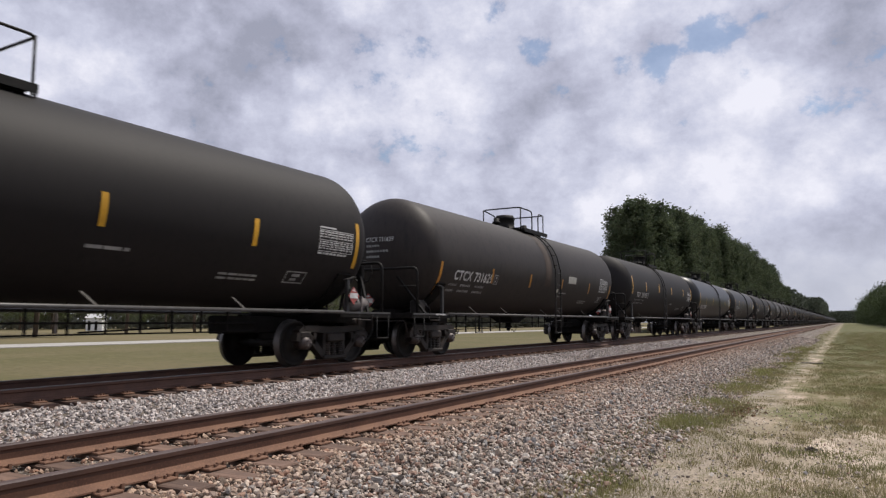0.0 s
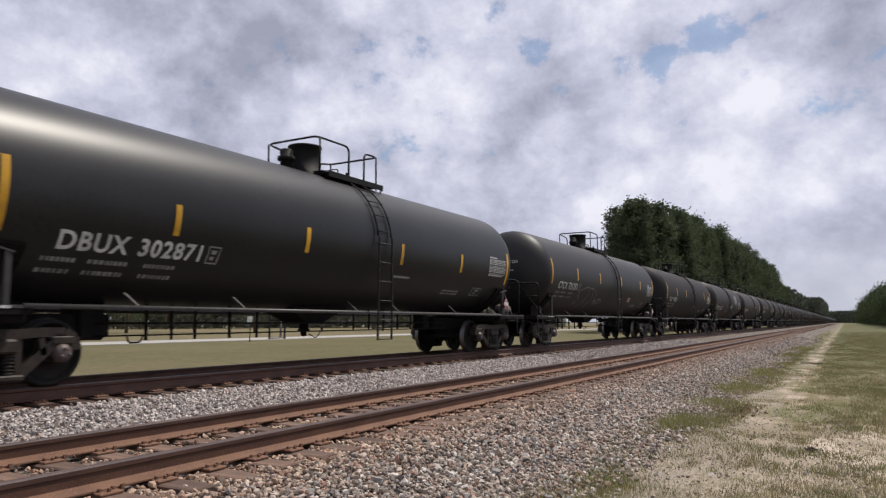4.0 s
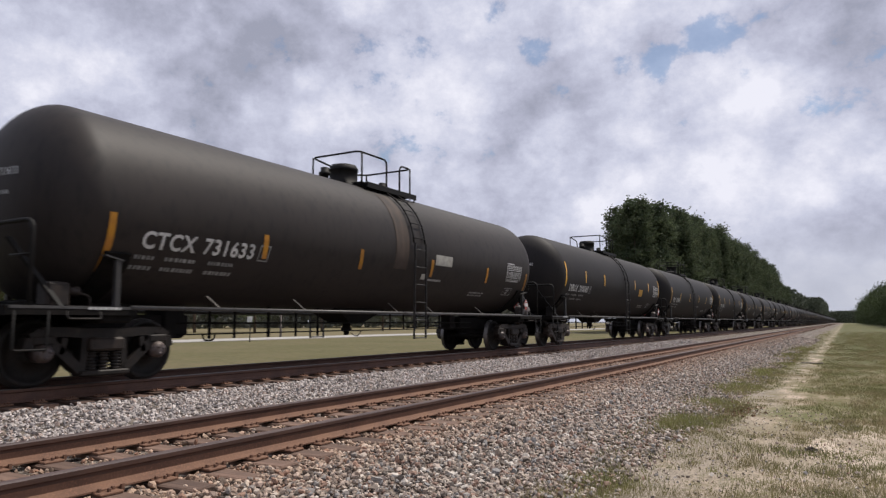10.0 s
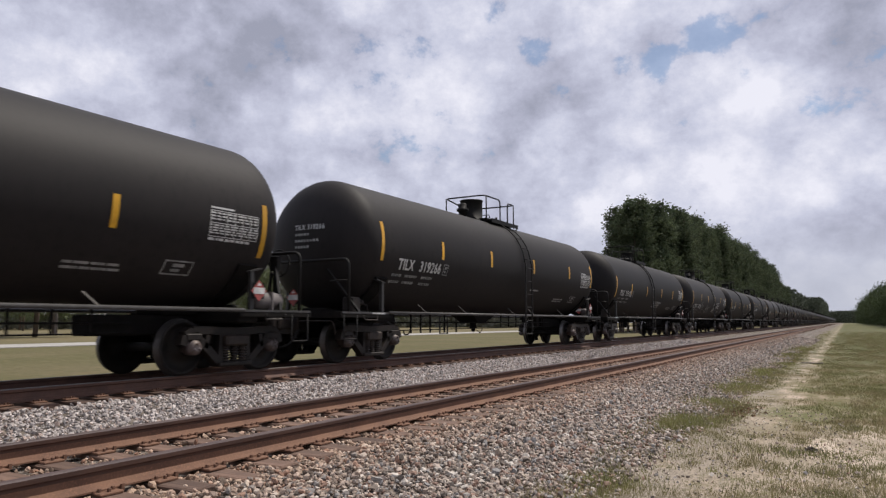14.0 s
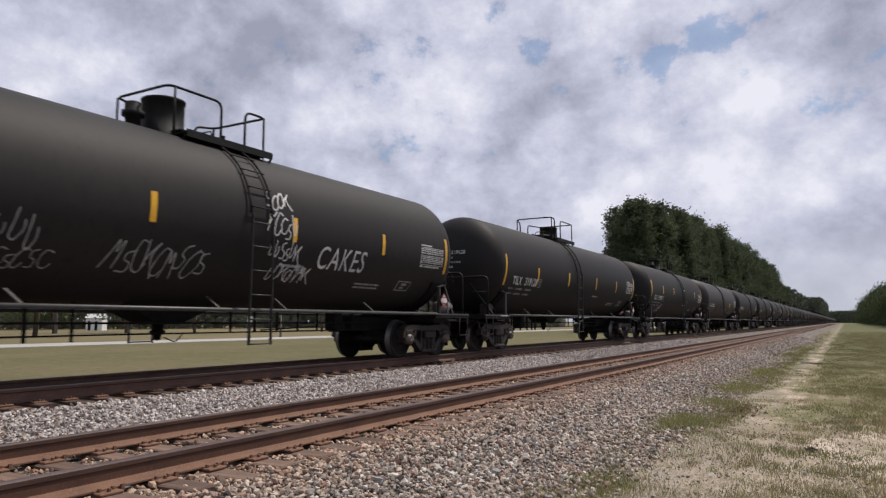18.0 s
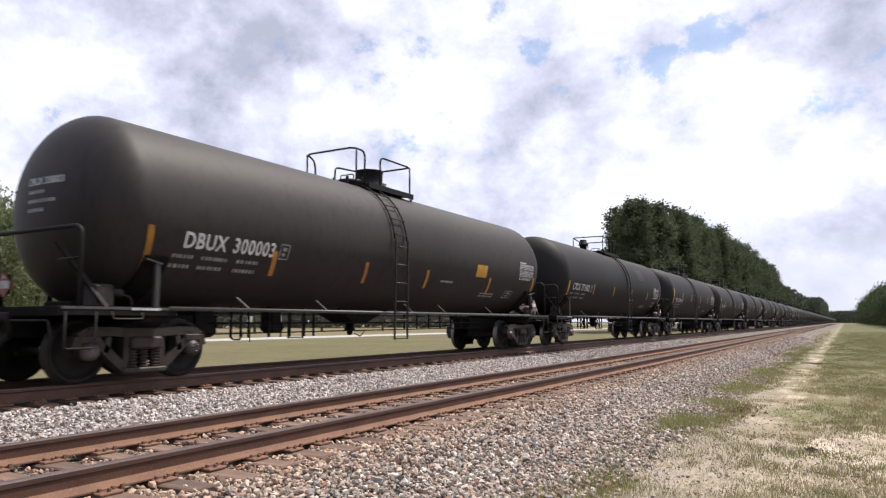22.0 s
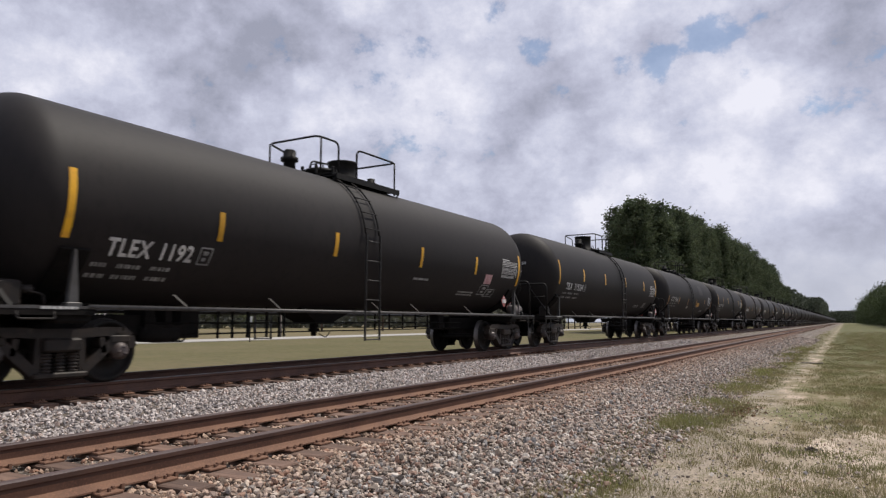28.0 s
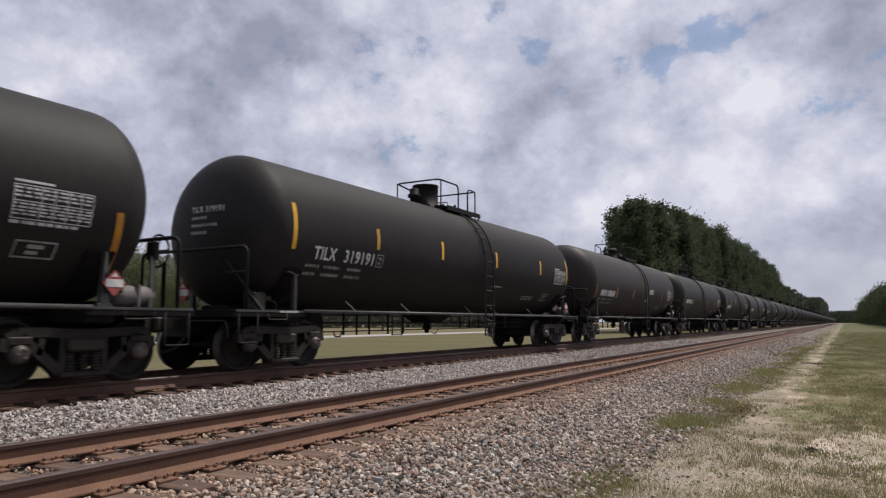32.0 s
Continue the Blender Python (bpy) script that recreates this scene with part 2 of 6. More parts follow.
STONE = stone_material("ballast_stone", [(0.248, 0.203, 0.168), (0.507, 0.428, 0.355), (0.382, 0.310, 0.257), (0.662, 0.595, 0.524), (0.352, 0.234, 0.179), (0.299, 0.284, 0.272),
                                         (0.445, 0.365, 0.300), (0.166, 0.140, 0.120), (0.548, 0.447, 0.380)], 0.6)
GREYSTONE = stone_material("grey_ballast_stone", [(0.332, 0.295, 0.274), (0.586, 0.524, 0.488), (0.469, 0.415, 0.385), (0.722, 0.647, 0.611), (0.430, 0.337, 0.292), (0.273, 0.252, 0.244),
                                                  (0.538, 0.483, 0.452)])
BARK = material("bark", (0.10, 0.075, 0.055), 0.9, tint=(0.15, 0.11, 0.08), scale=2, fine=9, bump=0.03, stretch=(1, 1, 0.2))
PINE = material("pine_needles", (0.075, 0.100, 0.054), 0.8, tint=(0.105, 0.126, 0.066), scale=0.35, fine=2.0, island=0.45, thin=0.45)
LEAF = material("broad_leaves", (0.056, 0.078, 0.032), 0.7, tint=(0.072, 0.096, 0.041), scale=0.3, fine=2.0, island=0.4, thin=0.45)
FARLEAF = material("far_dark_leaves", (0.060, 0.074, 0.050), 0.8, tint=(0.075, 0.088, 0.06), scale=0.05, fine=2.0, island=0.2, thin=0.4)
# Leaf colour paled to grey-green: the haze of distance is mixed in.
HAZYLEAF = material("haze_tinted_leaves", (0.25, 0.255, 0.205), 0.8, tint=(0.28, 0.28, 0.23), scale=0.05, fine=2.0, island=0.1, thin=0.55)
BRIGHTLEAF = material("spring_leaves", (0.135, 0.165, 0.070), 0.6, tint=(0.165, 0.19, 0.09), scale=0.3, fine=2.0, island=0.4, thin=0.45)
GRASS = material("grass_blades", (0.175, 0.172, 0.072), 0.75, tint=(0.28, 0.23, 0.13), scale=0.6, fine=5, island=0.22, thin=0.4)
WEEDS = material("green_weeds", (0.225, 0.235, 0.080), 0.75, tint=(0.28, 0.255, 0.11), scale=0.8, fine=5, island=0.25, thin=0.4)
LITTER = material("dead_leaf", (0.20, 0.11, 0.06), 0.8, tint=(0.15, 0.085, 0.05), scale=4, fine=20, island=0.3)
CONCRETE = material("pale_road", (0.33, 0.315, 0.29), 0.85, tint=(0.29, 0.275, 0.25), scale=0.4, fine=4, bump=0.01)
WOODPOST = material("grey_wood", (0.1105, 0.0935, 0.08075), 0.85, tint=(0.153, 0.1275, 0.1105), scale=4, fine=30, bump=0.01, stretch=(1, 1, 0.1))
HOUSEWHITE = material("white_siding", (0.75, 0.75, 0.73), 0.7, scale=2, fine=20)
ROOF = material("pale_roof", (0.5, 0.5, 0.5), 0.7, scale=2, fine=20)


def ground_material():
    """Mown field, rough verge and sand, chosen by the distance from the tracks and by broken noise."""
    m = bpy.data.materials.new("ground_cover")
    m.use_nodes = True
    nt = m.node_tree
    N, L = nt.nodes.new, nt.links.new
    b = nt.nodes["Principled BSDF"]
    b.inputs["Roughness"].default_value = 0.95
    b.inputs["Specular IOR Level"].default_value = 0.15
    tc, sep = N("ShaderNodeTexCoord"), N("ShaderNodeSeparateXYZ")
    L(tc.outputs["Object"], sep.inputs[0])

    def nz(scale, detail=5.0, stretch=(1, 1, 1)):
        mp, n = N("ShaderNodeMapping"), N("ShaderNodeTexNoise")
        mp.inputs["Scale"].default_value = stretch
        n.inputs["Scale"].default_value, n.inputs["Detail"].default_value = scale, detail
        L(tc.outputs["Object"], mp.inputs[0]), L(mp.outputs[0], n.inputs["Vector"])
        return n.outputs["Fac"]

    def ma(op, a, c):
        n = N("ShaderNodeMath")
        n.operation = op
        for k, v in enumerate((a, c)):
            if isinstance(v, (int, float)):
                n.inputs[k].default_value = v
            else:
                L(v, n.inputs[k])
        return n.outputs[0]

    def rng(v, lo, hi):
        r = N("ShaderNodeMapRange")
        r.interpolation_type = "SMOOTHSTEP"
        r.inputs[1].default_value, r.inputs[2].default_value = lo, hi
        L(v, r.inputs[0])
        return r.outputs[0]

    def mixc(f, a, c):
        x = N("ShaderNodeMix")
        x.data_type = "RGBA"
        L(f, x.inputs[0])
        for k, v in ((6, a), (7, c)):
            if isinstance(v, tuple):
                x.inputs[k].default_value = (*v, 1)
            else:
                L(v, x.inputs[k])
        return x.outputs[2]

    X = sep.outputs[0]
    wob = ma("ADD", ma("MULTIPLY", ma("SUBTRACT", nz(0.35, 6), 0.5), 1.6), ma("MULTIPLY", ma("SUBTRACT", nz(2.2, 6), 0.5), 1.3))
    xs = ma("ADD", X, wob)
    Y = sep.outputs[1]
    ALONG = (1, 0.42, 1)
    near = ma("SUBTRACT", 1.0, rng(Y, 7.0, 26.0))
    grass = mixc(rng(nz(7, 10, ALONG), 0.38, 0.62), (0.128, 0.113, 0.052), (0.19, 0.155, 0.096))
    grass = mixc(rng(nz(0.5, 7), 0.42, 0.60), grass, (0.119, 0.116, 0.0502))
    grass = mixc(rng(nz(60, 6, ALONG), 0.5, 0.7), grass, (0.095, 0.092, 0.042))
    grass = mixc(ma("MULTIPLY", rng(Y, 13.0, 45.0), rng(nz(1.1, 8, ALONG), 0.34, 0.52)), grass, (0.082, 0.088, 0.038))
    field = mixc(rng(nz(0.12, 6), 0.38, 0.62), (0.092, 0.085, 0.037), (0.118, 0.100, 0.052))
    field = mixc(rng(nz(3, 6), 0.5, 0.75), field, (0.0704, 0.0683, 0.0309))
    field = mixc(ma("MULTIPLY", rng(nz(6, 6, (0.25, 1, 1)), 0.52, 0.72), 0.7), field, (0.165, 0.138, 0.075))
    tan = mixc(rng(nz(0.05), 0.4, 0.62), (0.150, 0.124, 0.070), (0.118, 0.104, 0.055))
    field = mixc(rng(ma("MULTIPLY", xs, -1.0), 50.0, 56.0), field, tan)
    sand = mixc(rng(nz(40, 8, ALONG), 0.42, 0.66), (0.50, 0.405, 0.325), (0.36, 0.285, 0.22))
    gravelly = mixc(rng(nz(45, 5, ALONG), 0.42, 0.62), (0.30, 0.255, 0.205), (0.15, 0.128, 0.098))
    path = ma("MULTIPLY", rng(xs, -1.65, -1.30), ma("SUBTRACT", 1.0, rng(xs, -1.15, -0.75)))
    far_path = rng(Y, 10.0, 13.5)
    patch = ma("MULTIPLY", ma("MULTIPLY", path, far_path), rng(ma("ADD", ma("MULTIPLY", nz(48, 8), 0.5), ma("MULTIPLY", nz(2.2, 7, ALONG), 0.6)), 0.47, 0.66))
    bare = ma("MULTIPLY", rng(ma("ADD", ma("ADD", ma("MULTIPLY", nz(52, 8), 0.5), ma("MULTIPLY", nz(2.6, 7, ALONG), 0.6)), ma("MULTIPLY", near, 0.03)), 0.55, 0.74), ma("SUBTRACT", 1.0, rng(X, 2.5, 9.0)))
    side = mixc(ma("MAXIMUM", patch, ma("MULTIPLY", bare, ma("ADD", 0.36, ma("MULTIPLY", near, 0.20)))), grass, sand)
    open_soil = ma("MULTIPLY", ma("SUBTRACT", 1.0, rng(ma("ADD", Y, ma("MULTIPLY", xs, -1.2)), 10.5, 14.0)), ma("SUBTRACT", 1.0, rng(X, 1.5, 4.0)))
    soil = mixc(rng(nz(38, 8, ALONG), 0.40, 0.64), (0.335, 0.275, 0.215), (0.185, 0.155, 0.112))
    soil = mixc(ma("MULTIPLY", rng(ma("ADD", ma("MULTIPLY", nz(1.6, 6, ALONG), 0.7), ma("MULTIPLY", nz(30, 6), 0.3)), 0.49, 0.58), rng(xs, -1.0, -0.5)), soil, (0.48, 0.40, 0.325))
    side = mixc(ma("MULTIPLY", open_soil, rng(ma("ADD", ma("MULTIPLY", nz(5, 8), 0.5), ma("MULTIPLY", nz(40, 6), 0.5)), 0.36, 0.52)), side, soil)
    side = mixc(ma("MULTIPLY", ma("SUBTRACT", 1.0, rng(xs, -1.9, -0.9)), rng(ma("ADD", nz(2.0, 6), ma("MULTIPLY", near, 0.1)), 0.42, 0.56)), side, gravelly)
    c = mixc(rng(X, -12.0, -11.0), field, side)
    L(c, b.inputs["Base Color"])
    k = N("ShaderNodeBump")
    k.inputs["Strength"].default_value, k.inputs["Distance"].default_value = 0.45, 0.02
    L(nz(60, 6, ALONG), k.inputs["Height"]), L(k.outputs[0], b.inputs["Normal"])
    return m


def ballast_material():
    m = bpy.data.materials.new("crushed_ballast")
    m.use_nodes = True
    nt = m.node_tree
    N, L = nt.nodes.new, nt.links.new
    b = nt.nodes["Principled BSDF"]
    b.inputs["Roughness"].default_value = 0.9
    tc, vo = N("ShaderNodeTexCoord"), N("ShaderNodeTexVoronoi")
    vo.inputs["Scale"].default_value = 19.0
    L(tc.outputs["Object"], vo.inputs["Vector"])
    sep = N("ShaderNodeSeparateColor")
    L(vo.outputs["Color"], sep.inputs[0])
    # Bed darker than the loose stones: the shade of their gaps, painted in.
    r = N("ShaderNodeValToRGB")
    for e, (p, c) in zip(r.color_ramp.elements, ((0.0, (0.050, 0.042, 0.034)), (1.0, (0.24, 0.20, 0.165)))):
        e.position, e.color = p, (*c, 1)
    L(sep.outputs[0], r.inputs[0])
    nz = N("ShaderNodeTexNoise")
    nz.inputs["Scale"].default_value = 0.6
    L(tc.outputs["Object"], nz.inputs["Vector"])
    mx = N("ShaderNodeMix")
    mx.data_type, mx.blend_type = "RGBA", "MULTIPLY"
    mx.inputs[0].default_value = 1.0
    r2 = N("ShaderNodeValToRGB")
    for e, (p, c) in zip(r2.color_ramp.elements, ((0.35, (0.88, 0.82, 0.77)), (0.65, (1, 1, 1)))):
        e.position, e.color = p, (*c, 1)
    L(nz.outputs[0], r2.inputs[0]), L(r.outputs[0], mx.inputs[6]), L(r2.outputs[0], mx.inputs[7])
    # Darker strip under the train: its shade and oil stain put into the colour.
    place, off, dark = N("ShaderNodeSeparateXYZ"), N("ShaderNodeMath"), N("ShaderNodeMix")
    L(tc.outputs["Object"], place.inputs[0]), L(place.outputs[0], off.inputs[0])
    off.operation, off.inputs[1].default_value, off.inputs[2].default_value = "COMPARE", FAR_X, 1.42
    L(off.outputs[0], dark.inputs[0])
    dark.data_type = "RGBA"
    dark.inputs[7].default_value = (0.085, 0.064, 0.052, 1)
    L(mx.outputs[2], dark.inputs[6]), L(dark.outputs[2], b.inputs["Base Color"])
    k = N("ShaderNodeBump")
    k.inputs["Strength"].default_value, k.inputs["Distance"].default_value = 1.0, 0.05
    k.invert = True
    L(vo.outputs["Distance"], k.inputs["Height"]), L(k.outputs[0], b.inputs["Normal"])
    return m


GROUND, BALLAST = ground_material(), ballast_material()


# ---- mesh helpers ----
class Shape:
    """Collects faces of several materials for one mesh."""

    def __init__(self):
        self.v, self.f, self.m, self.s = [], [], [], []

    def add(self, verts, faces, mat=0, smooth=False):
        o = len(self.v)
        self.v += [tuple(p) for p in verts]
        for f in faces:
            self.f.append(tuple(i + o for i in f))
            self.m.append(mat)
            self.s.append(smooth)
        return self

    def box(self, x0, x1, y0, y1, z0, z1, mat=0):
        p = [(x, y, z) for x in (x0, x1) for y in (y0, y1) for z in (z0, z1)]
        return self.add(p, [(0, 1, 3, 2), (4, 6, 7, 5), (0, 4, 5, 1), (2, 3, 7, 6), (0, 2, 6, 4), (1, 5, 7, 3)], mat)

    def block(self, x0, x1, y0, y1, z0, z1, e=0.02, mat=0):
        """A box with chamfered upright and level edges."""
        pts, k = [], [(-1, -1), (1, -1), (1, 1), (-1, 1)]
        cx, cy, hx, hy = (x0 + x1) / 2, (y0 + y1) / 2, (x1 - x0) / 2, (y1 - y0) / 2
        for z, d in ((z0, e), (z0 + e, 0), (z1 - e, 0), (z1, e)):
            for sx, sy in k:
                a, c = hx - d, hy - d
                q = [(cx + sx * a, cy + sy * (c - e), z), (cx + sx * (a - e), cy + sy * c, z)]
                pts += q if sx * sy < 0 else q[::-1]
        n, faces = 8, []
        order = []
        for i in range(4):
            ring = pts[i * n:(i + 1) * n]
            ring.sort(key=lambda p: math.atan2(p[1] - cy, p[0] - cx))
            order += ring
        for i in range(3):
            faces += [(i * n + j, i * n + (j + 1) % n, (i + 1) * n + (j + 1) % n, (i + 1) * n + j) for j in range(n)]
        faces += [tuple(reversed(range(n))), tuple(range(3 * n, 4 * n))]
        return self.add(order, faces, mat)

    def beam(self, a, b, w, h, mat=0, side=(1, 0, 0)):
        """A bar of section w (along side) by h from a to b."""
        a, b, s = Vector(a), Vector(b), Vector(side)
        d = (b - a).normalized()
        u = d.cross(s).normalized() * h / 2
        s = s * w / 2
        p = [q + i * s + j * u for q in (a, b) for i, j in ((-1, -1), (1, -1), (1, 1), (-1, 1))]
        return self.add(p, [(3, 2, 1, 0), (4, 5, 6, 7)] + [(i, (i + 1) % 4, 4 + (i + 1) % 4, 4 + i) for i in range(4)], mat)

    def tube(self, path, r, n=8, mat=0):
        path = [Vector(p) for p in path]
        pts = []
        last = None
        for i, p in enumerate(path):
            d = (path[min(i + 1, len(path) - 1)] - path[max(i - 1, 0)]).normalized()
            if last is None:
                u = d.orthogonal().normalized()
            else:
                u = (last - d * last.dot(d)).normalized()
            last = u
            w = d.cross(u)
            pts += [p + r * (math.cos(2 * math.pi * k / n) * u + math.sin(2 * math.pi * k / n) * w) for k in range(n)]
        f = [(i * n + k, i * n + (k + 1) % n, (i + 1) * n + (k + 1) % n, (i + 1) * n + k) for i in range(len(path) - 1) for k in range(n)]
        f += [tuple(reversed(range(n))), tuple(range((len(path) - 1) * n, len(path) * n))]
        return self.add(pts, f, mat, True)

    def lathe(self, profile, axis="Y", n=32, mat=0, at=(0, 0, 0), mats=None):
        """Revolve (radius, along) pairs round an axis."""
        pts, f = [], []
        for r, a in profile:
            for k in range(n):
                c, s = r * math.cos(2 * math.pi * k / n), r * math.sin(2 * math.pi * k / n)
                p = {"Y": (c, a, s), "X": (a, c, s), "Z": (c, s, a)}[axis]
                pts.append((p[0] + at[0], p[1] + at[1], p[2] + at[2]))
        o = len(self.v)
        self.v += pts
        for i in range(len(profile) - 1):
            for k in range(n):
                q = (i * n + k, i * n + (k + 1) % n, (i + 1) * n + (k + 1) % n, (i + 1) * n + k)
                self.f.append(tuple(j + o for j in (q if axis != "Y" else q[::-1])))
                self.m.append(mats[i] if mats else mat)
                self.s.append(True)
        return self

    def mesh(self, name, *materials):
        me = bpy.data.meshes.new(name)
        me.from_pydata(self.v, [], self.f)
        for m in materials:
            me.materials.append(m)
        me.polygons.foreach_set("material_index", self.m)
        me.polygons.foreach_set("use_smooth", self.s)
        me.update()
        return me


def part(name, me, parent=None, label="", at=None):
    ob = new(name, me)
    if parent is not None:
        ob.parent = parent
    if at is not None:
        ob.matrix_basis = at
    if label:
        ob["label"] = label
    return ob


def bent(points, r=0.12, n=5):
    """A polyline with rounded corners."""
    pts = [Vector(p) for p in points]
    out = [pts[0]]
    for a, b, c in zip(pts, pts[1:], pts[2:]):
        u, w = (a - b), (c - b)
        k = min(r, u.length * 0.48, w.length * 0.48)
        s, e = b + u.normalized() * k, b + w.normalized() * k
        for i in range(n + 1):
            t = i / n
            out.append(s * (1 - t) ** 2 + b * 2 * t * (1 - t) + e * t * t)
    return out + [pts[-1]]


def skin(y, z, lift=0.006):
    """A point on the tank's flank that faces the camera, in the car's space."""
    r = TANK_R + lift
    return (math.sqrt(max(r * r - (z - TANK_Z) ** 2, 0.0)), y, z)


def flank(shape, y0, y1, z0, z1, lean=0.0, mat=0, n=6, lift=0.006):
    """A patch of paint or film on the flank."""
    pts, f = [], []
    for i in range(n + 1):
        z, d = z0 + (z1 - z0) * i / n, lean * (i / n - 0.5)
        pts += [skin(y0 + d, z, lift), skin(y1 + d, z, lift)]
    f = [(2 * i, 2 * i + 1, 2 * i + 3, 2 * i + 2) for i in range(n)]
    return shape.add(pts, f, mat, True)


def letters(text, size, width=None, bold=0.0, lean=0.0):
    """The outline mesh of a text, as flat vertices and faces."""
    cu = bpy.data.curves.new("text", "FONT")
    cu.body, cu.size, cu.offset, cu.shear = text, size, bold, lean
    cu.resolution_u = 3
    cu.space_character = 1.12
    ob = new("text", cu)
    me = ob.to_mesh()
    v = [(p.co.x, p.co.y) for p in me.vertices]
    f = [tuple(q.vertices) for q in me.polygons]
    ob.to_mesh_clear()
    bpy.data.objects.remove(ob)
    bpy.data.curves.remove(cu)
    if width:
        w = max(p[0] for p in v) - min(p[0] for p in v)
        lo = min(p[0] for p in v)
        v = [((p[0] - lo) * width / w, p[1]) for p in v]
    return v, f


def flank_text(name, text, y, z, height, width, mat, bold=0.009, lean=0.0):
    v, f = letters(text, height / 0.72, width, bold, lean)
    bm = bmesh.new()
    vs = [bm.verts.new((a + y, b + z, 0)) for a, b in v]
    for q in f:
        try:
            bm.faces.new([vs[i] for i in q])
        except ValueError:
            pass
    for k in range(1, 6):
        g = bm.verts[:] + bm.edges[:] + bm.faces[:]
        bmesh.ops.bisect_plane(bm, geom=g, plane_co=(0, z + height * k / 6, 0), plane_no=(0, 1, 0))
    for w in bm.verts:
        w.co = skin(w.co.x, w.co.y)
    me = bpy.data.meshes.new(name)
    bm.to_mesh(me)
    bm.free()
    me.materials.append(mat)
    return me


def bars(shape, y, z, w, h, rows, seed, gap=0.45, words=(0.08, 0.3), mat=0):
    """Rows of plain bars in place of small writing that cannot be read."""
    rnd = random.Random(seed)
    for i in range(rows):
        zt = z - i * h / rows
        a = y
        while a < y + w - 0.03:
            b = min(a + rnd.uniform(*words), y + w)
            flank(shape, a, b, zt - h / rows * (1 - gap), zt, mat=mat, n=1)
            a = b + rnd.uniform(0.015, 0.04)
    return shape


# ---- ground, ballast, tracks ----
PROFILE = [(-3000, 0.10), (-400, 0.10), (-60, 0.10), (-16, 0.10), (-14.2, 0.12), (-13.2, 0.16), (-2.3, 0.03), (-1.6, 0.01), (-0.6, -0.02), (0.5, 0.0),
           (2.0, 0.03), (5, 0.05), (12, 0.1), (60, 0.1), (400, 0.1), (3000, 0.1)]


def build_ground():
    ys = [-600, -60, -12] + [i * 1.0 for i in range(-6, 60)] + [60 + 8 * i for i in range(18)] + [240, 400, 800, 1600, 3500]
    xs = [p[0] for p in PROFILE]
    fine = sorted(set(xs + [-2.0 + 0.35 * i for i in range(20)] + [-13.2 - 1.5 * i for i in range(10)]))
    v, f = [], []
    for y in ys:
        for x in fine:
            z = float(np.interp(x, xs, [p[1] for p in PROFILE]))
            if -3 < x < 8 and 0 < y < 120:
                z += 0.02 * noise.noise((x * 0.9, y * 0.5, 0))
            v.append((x, y, z))
    n = len(fine)
    f = [(j * n + i, j * n + i + 1, (j + 1) * n + i + 1, (j + 1) * n + i) for j in range(len(ys) - 1) for i in range(n - 1)]
    s = Shape().add(v, f, 0, True)
    tagged(part("ground", s.mesh("ground", GROUND)), "dry grass, rough verge and pale sandy ground", "ground", kind="structure")


BED = [(-13.6, 0.08), (-12.4, 0.44), (-12.0, 0.47), (-8.85, 0.47), (-8.2, 0.40), (-7.6, 0.325), (-7.1, 0.300), (-4.15, 0.300), (-3.7, 0.27),
       (-2.9, 0.12), (-2.25, 0.0), (-2.0, -0.06)]


def bed_height(x):
    return float(np.interp(x, [p[0] for p in BED], [p[1] for p in BED]))


def build_ballast():
    ys = [-40, -8] + [i * 0.5 for i in range(-10, 90)] + [45 + 4 * i for i in range(30)] + [170, 260, 500, 1000, 2500]
    v, f = [], []
    xs = sorted(set([p[0] for p in BED] + [-13.4 + 0.2 * i for i in range(57)]))
    for y in ys:
        for x in xs:
            d = 0.02 * noise.noise((x * 2.2, y * 2.2, 5)) + (0.10 * noise.noise((0, y * 0.35, 3)) if x > -2.7 and y < 120 else 0)
            v.append((x, y, bed_height(x) + d))
    n = len(xs)
    f = [(j * n + i, j * n + i + 1, (j + 1) * n + i + 1, (j + 1) * n + i) for j in range(len(ys) - 1) for i in range(n - 1)]
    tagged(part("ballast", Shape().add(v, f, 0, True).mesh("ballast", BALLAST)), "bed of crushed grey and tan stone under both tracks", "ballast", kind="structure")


RAIL_SECTION = [(-0.076, 0), (0.076, 0), (0.076, 0.012), (0.042, 0.030), (0.014, 0.054), (0.0095, 0.105), (0.009, 0.125), (0.034, 0.140), (0.037, 0.172), (0.030, 0.183),
                (0.0, 0.186), (-0.030, 0.183), (-0.037, 0.172), (-0.034, 0.140), (-0.009, 0.125), (-0.0095, 0.105), (-0.014, 0.054), (-0.042, 0.030), (-0.076, 0.012)]


def rail_mesh(used):
    """A rail: foot, web and head each with their own rust, the unused one's sides darkened as shade; the head shines
    where trains run.
    """
    s, n = Shape(), len(RAIL_SECTION)
    ys = [-30, 0] + [10 * i for i in range(1, 20)] + [300, 700, 2400]
    for j in range(len(ys) - 1):
        for i in range(n):
            kind = 2 if 8 <= i <= 11 else 1 if i <= 4 or i >= 15 else 0
            s.f.append((j * n + i, (j + 1) * n + i, (j + 1) * n + (i + 1) % n, j * n + (i + 1) % n))
            s.m.append(kind)
            s.s.append(False)
    s.v = [(x, y, z) for y in ys for x, z in RAIL_SECTION]
    return s.mesh("rail", *((OILRAIL, OILRAIL, BRIGHT) if used else (RAIL, RAILFOOT, RAILTOP)))


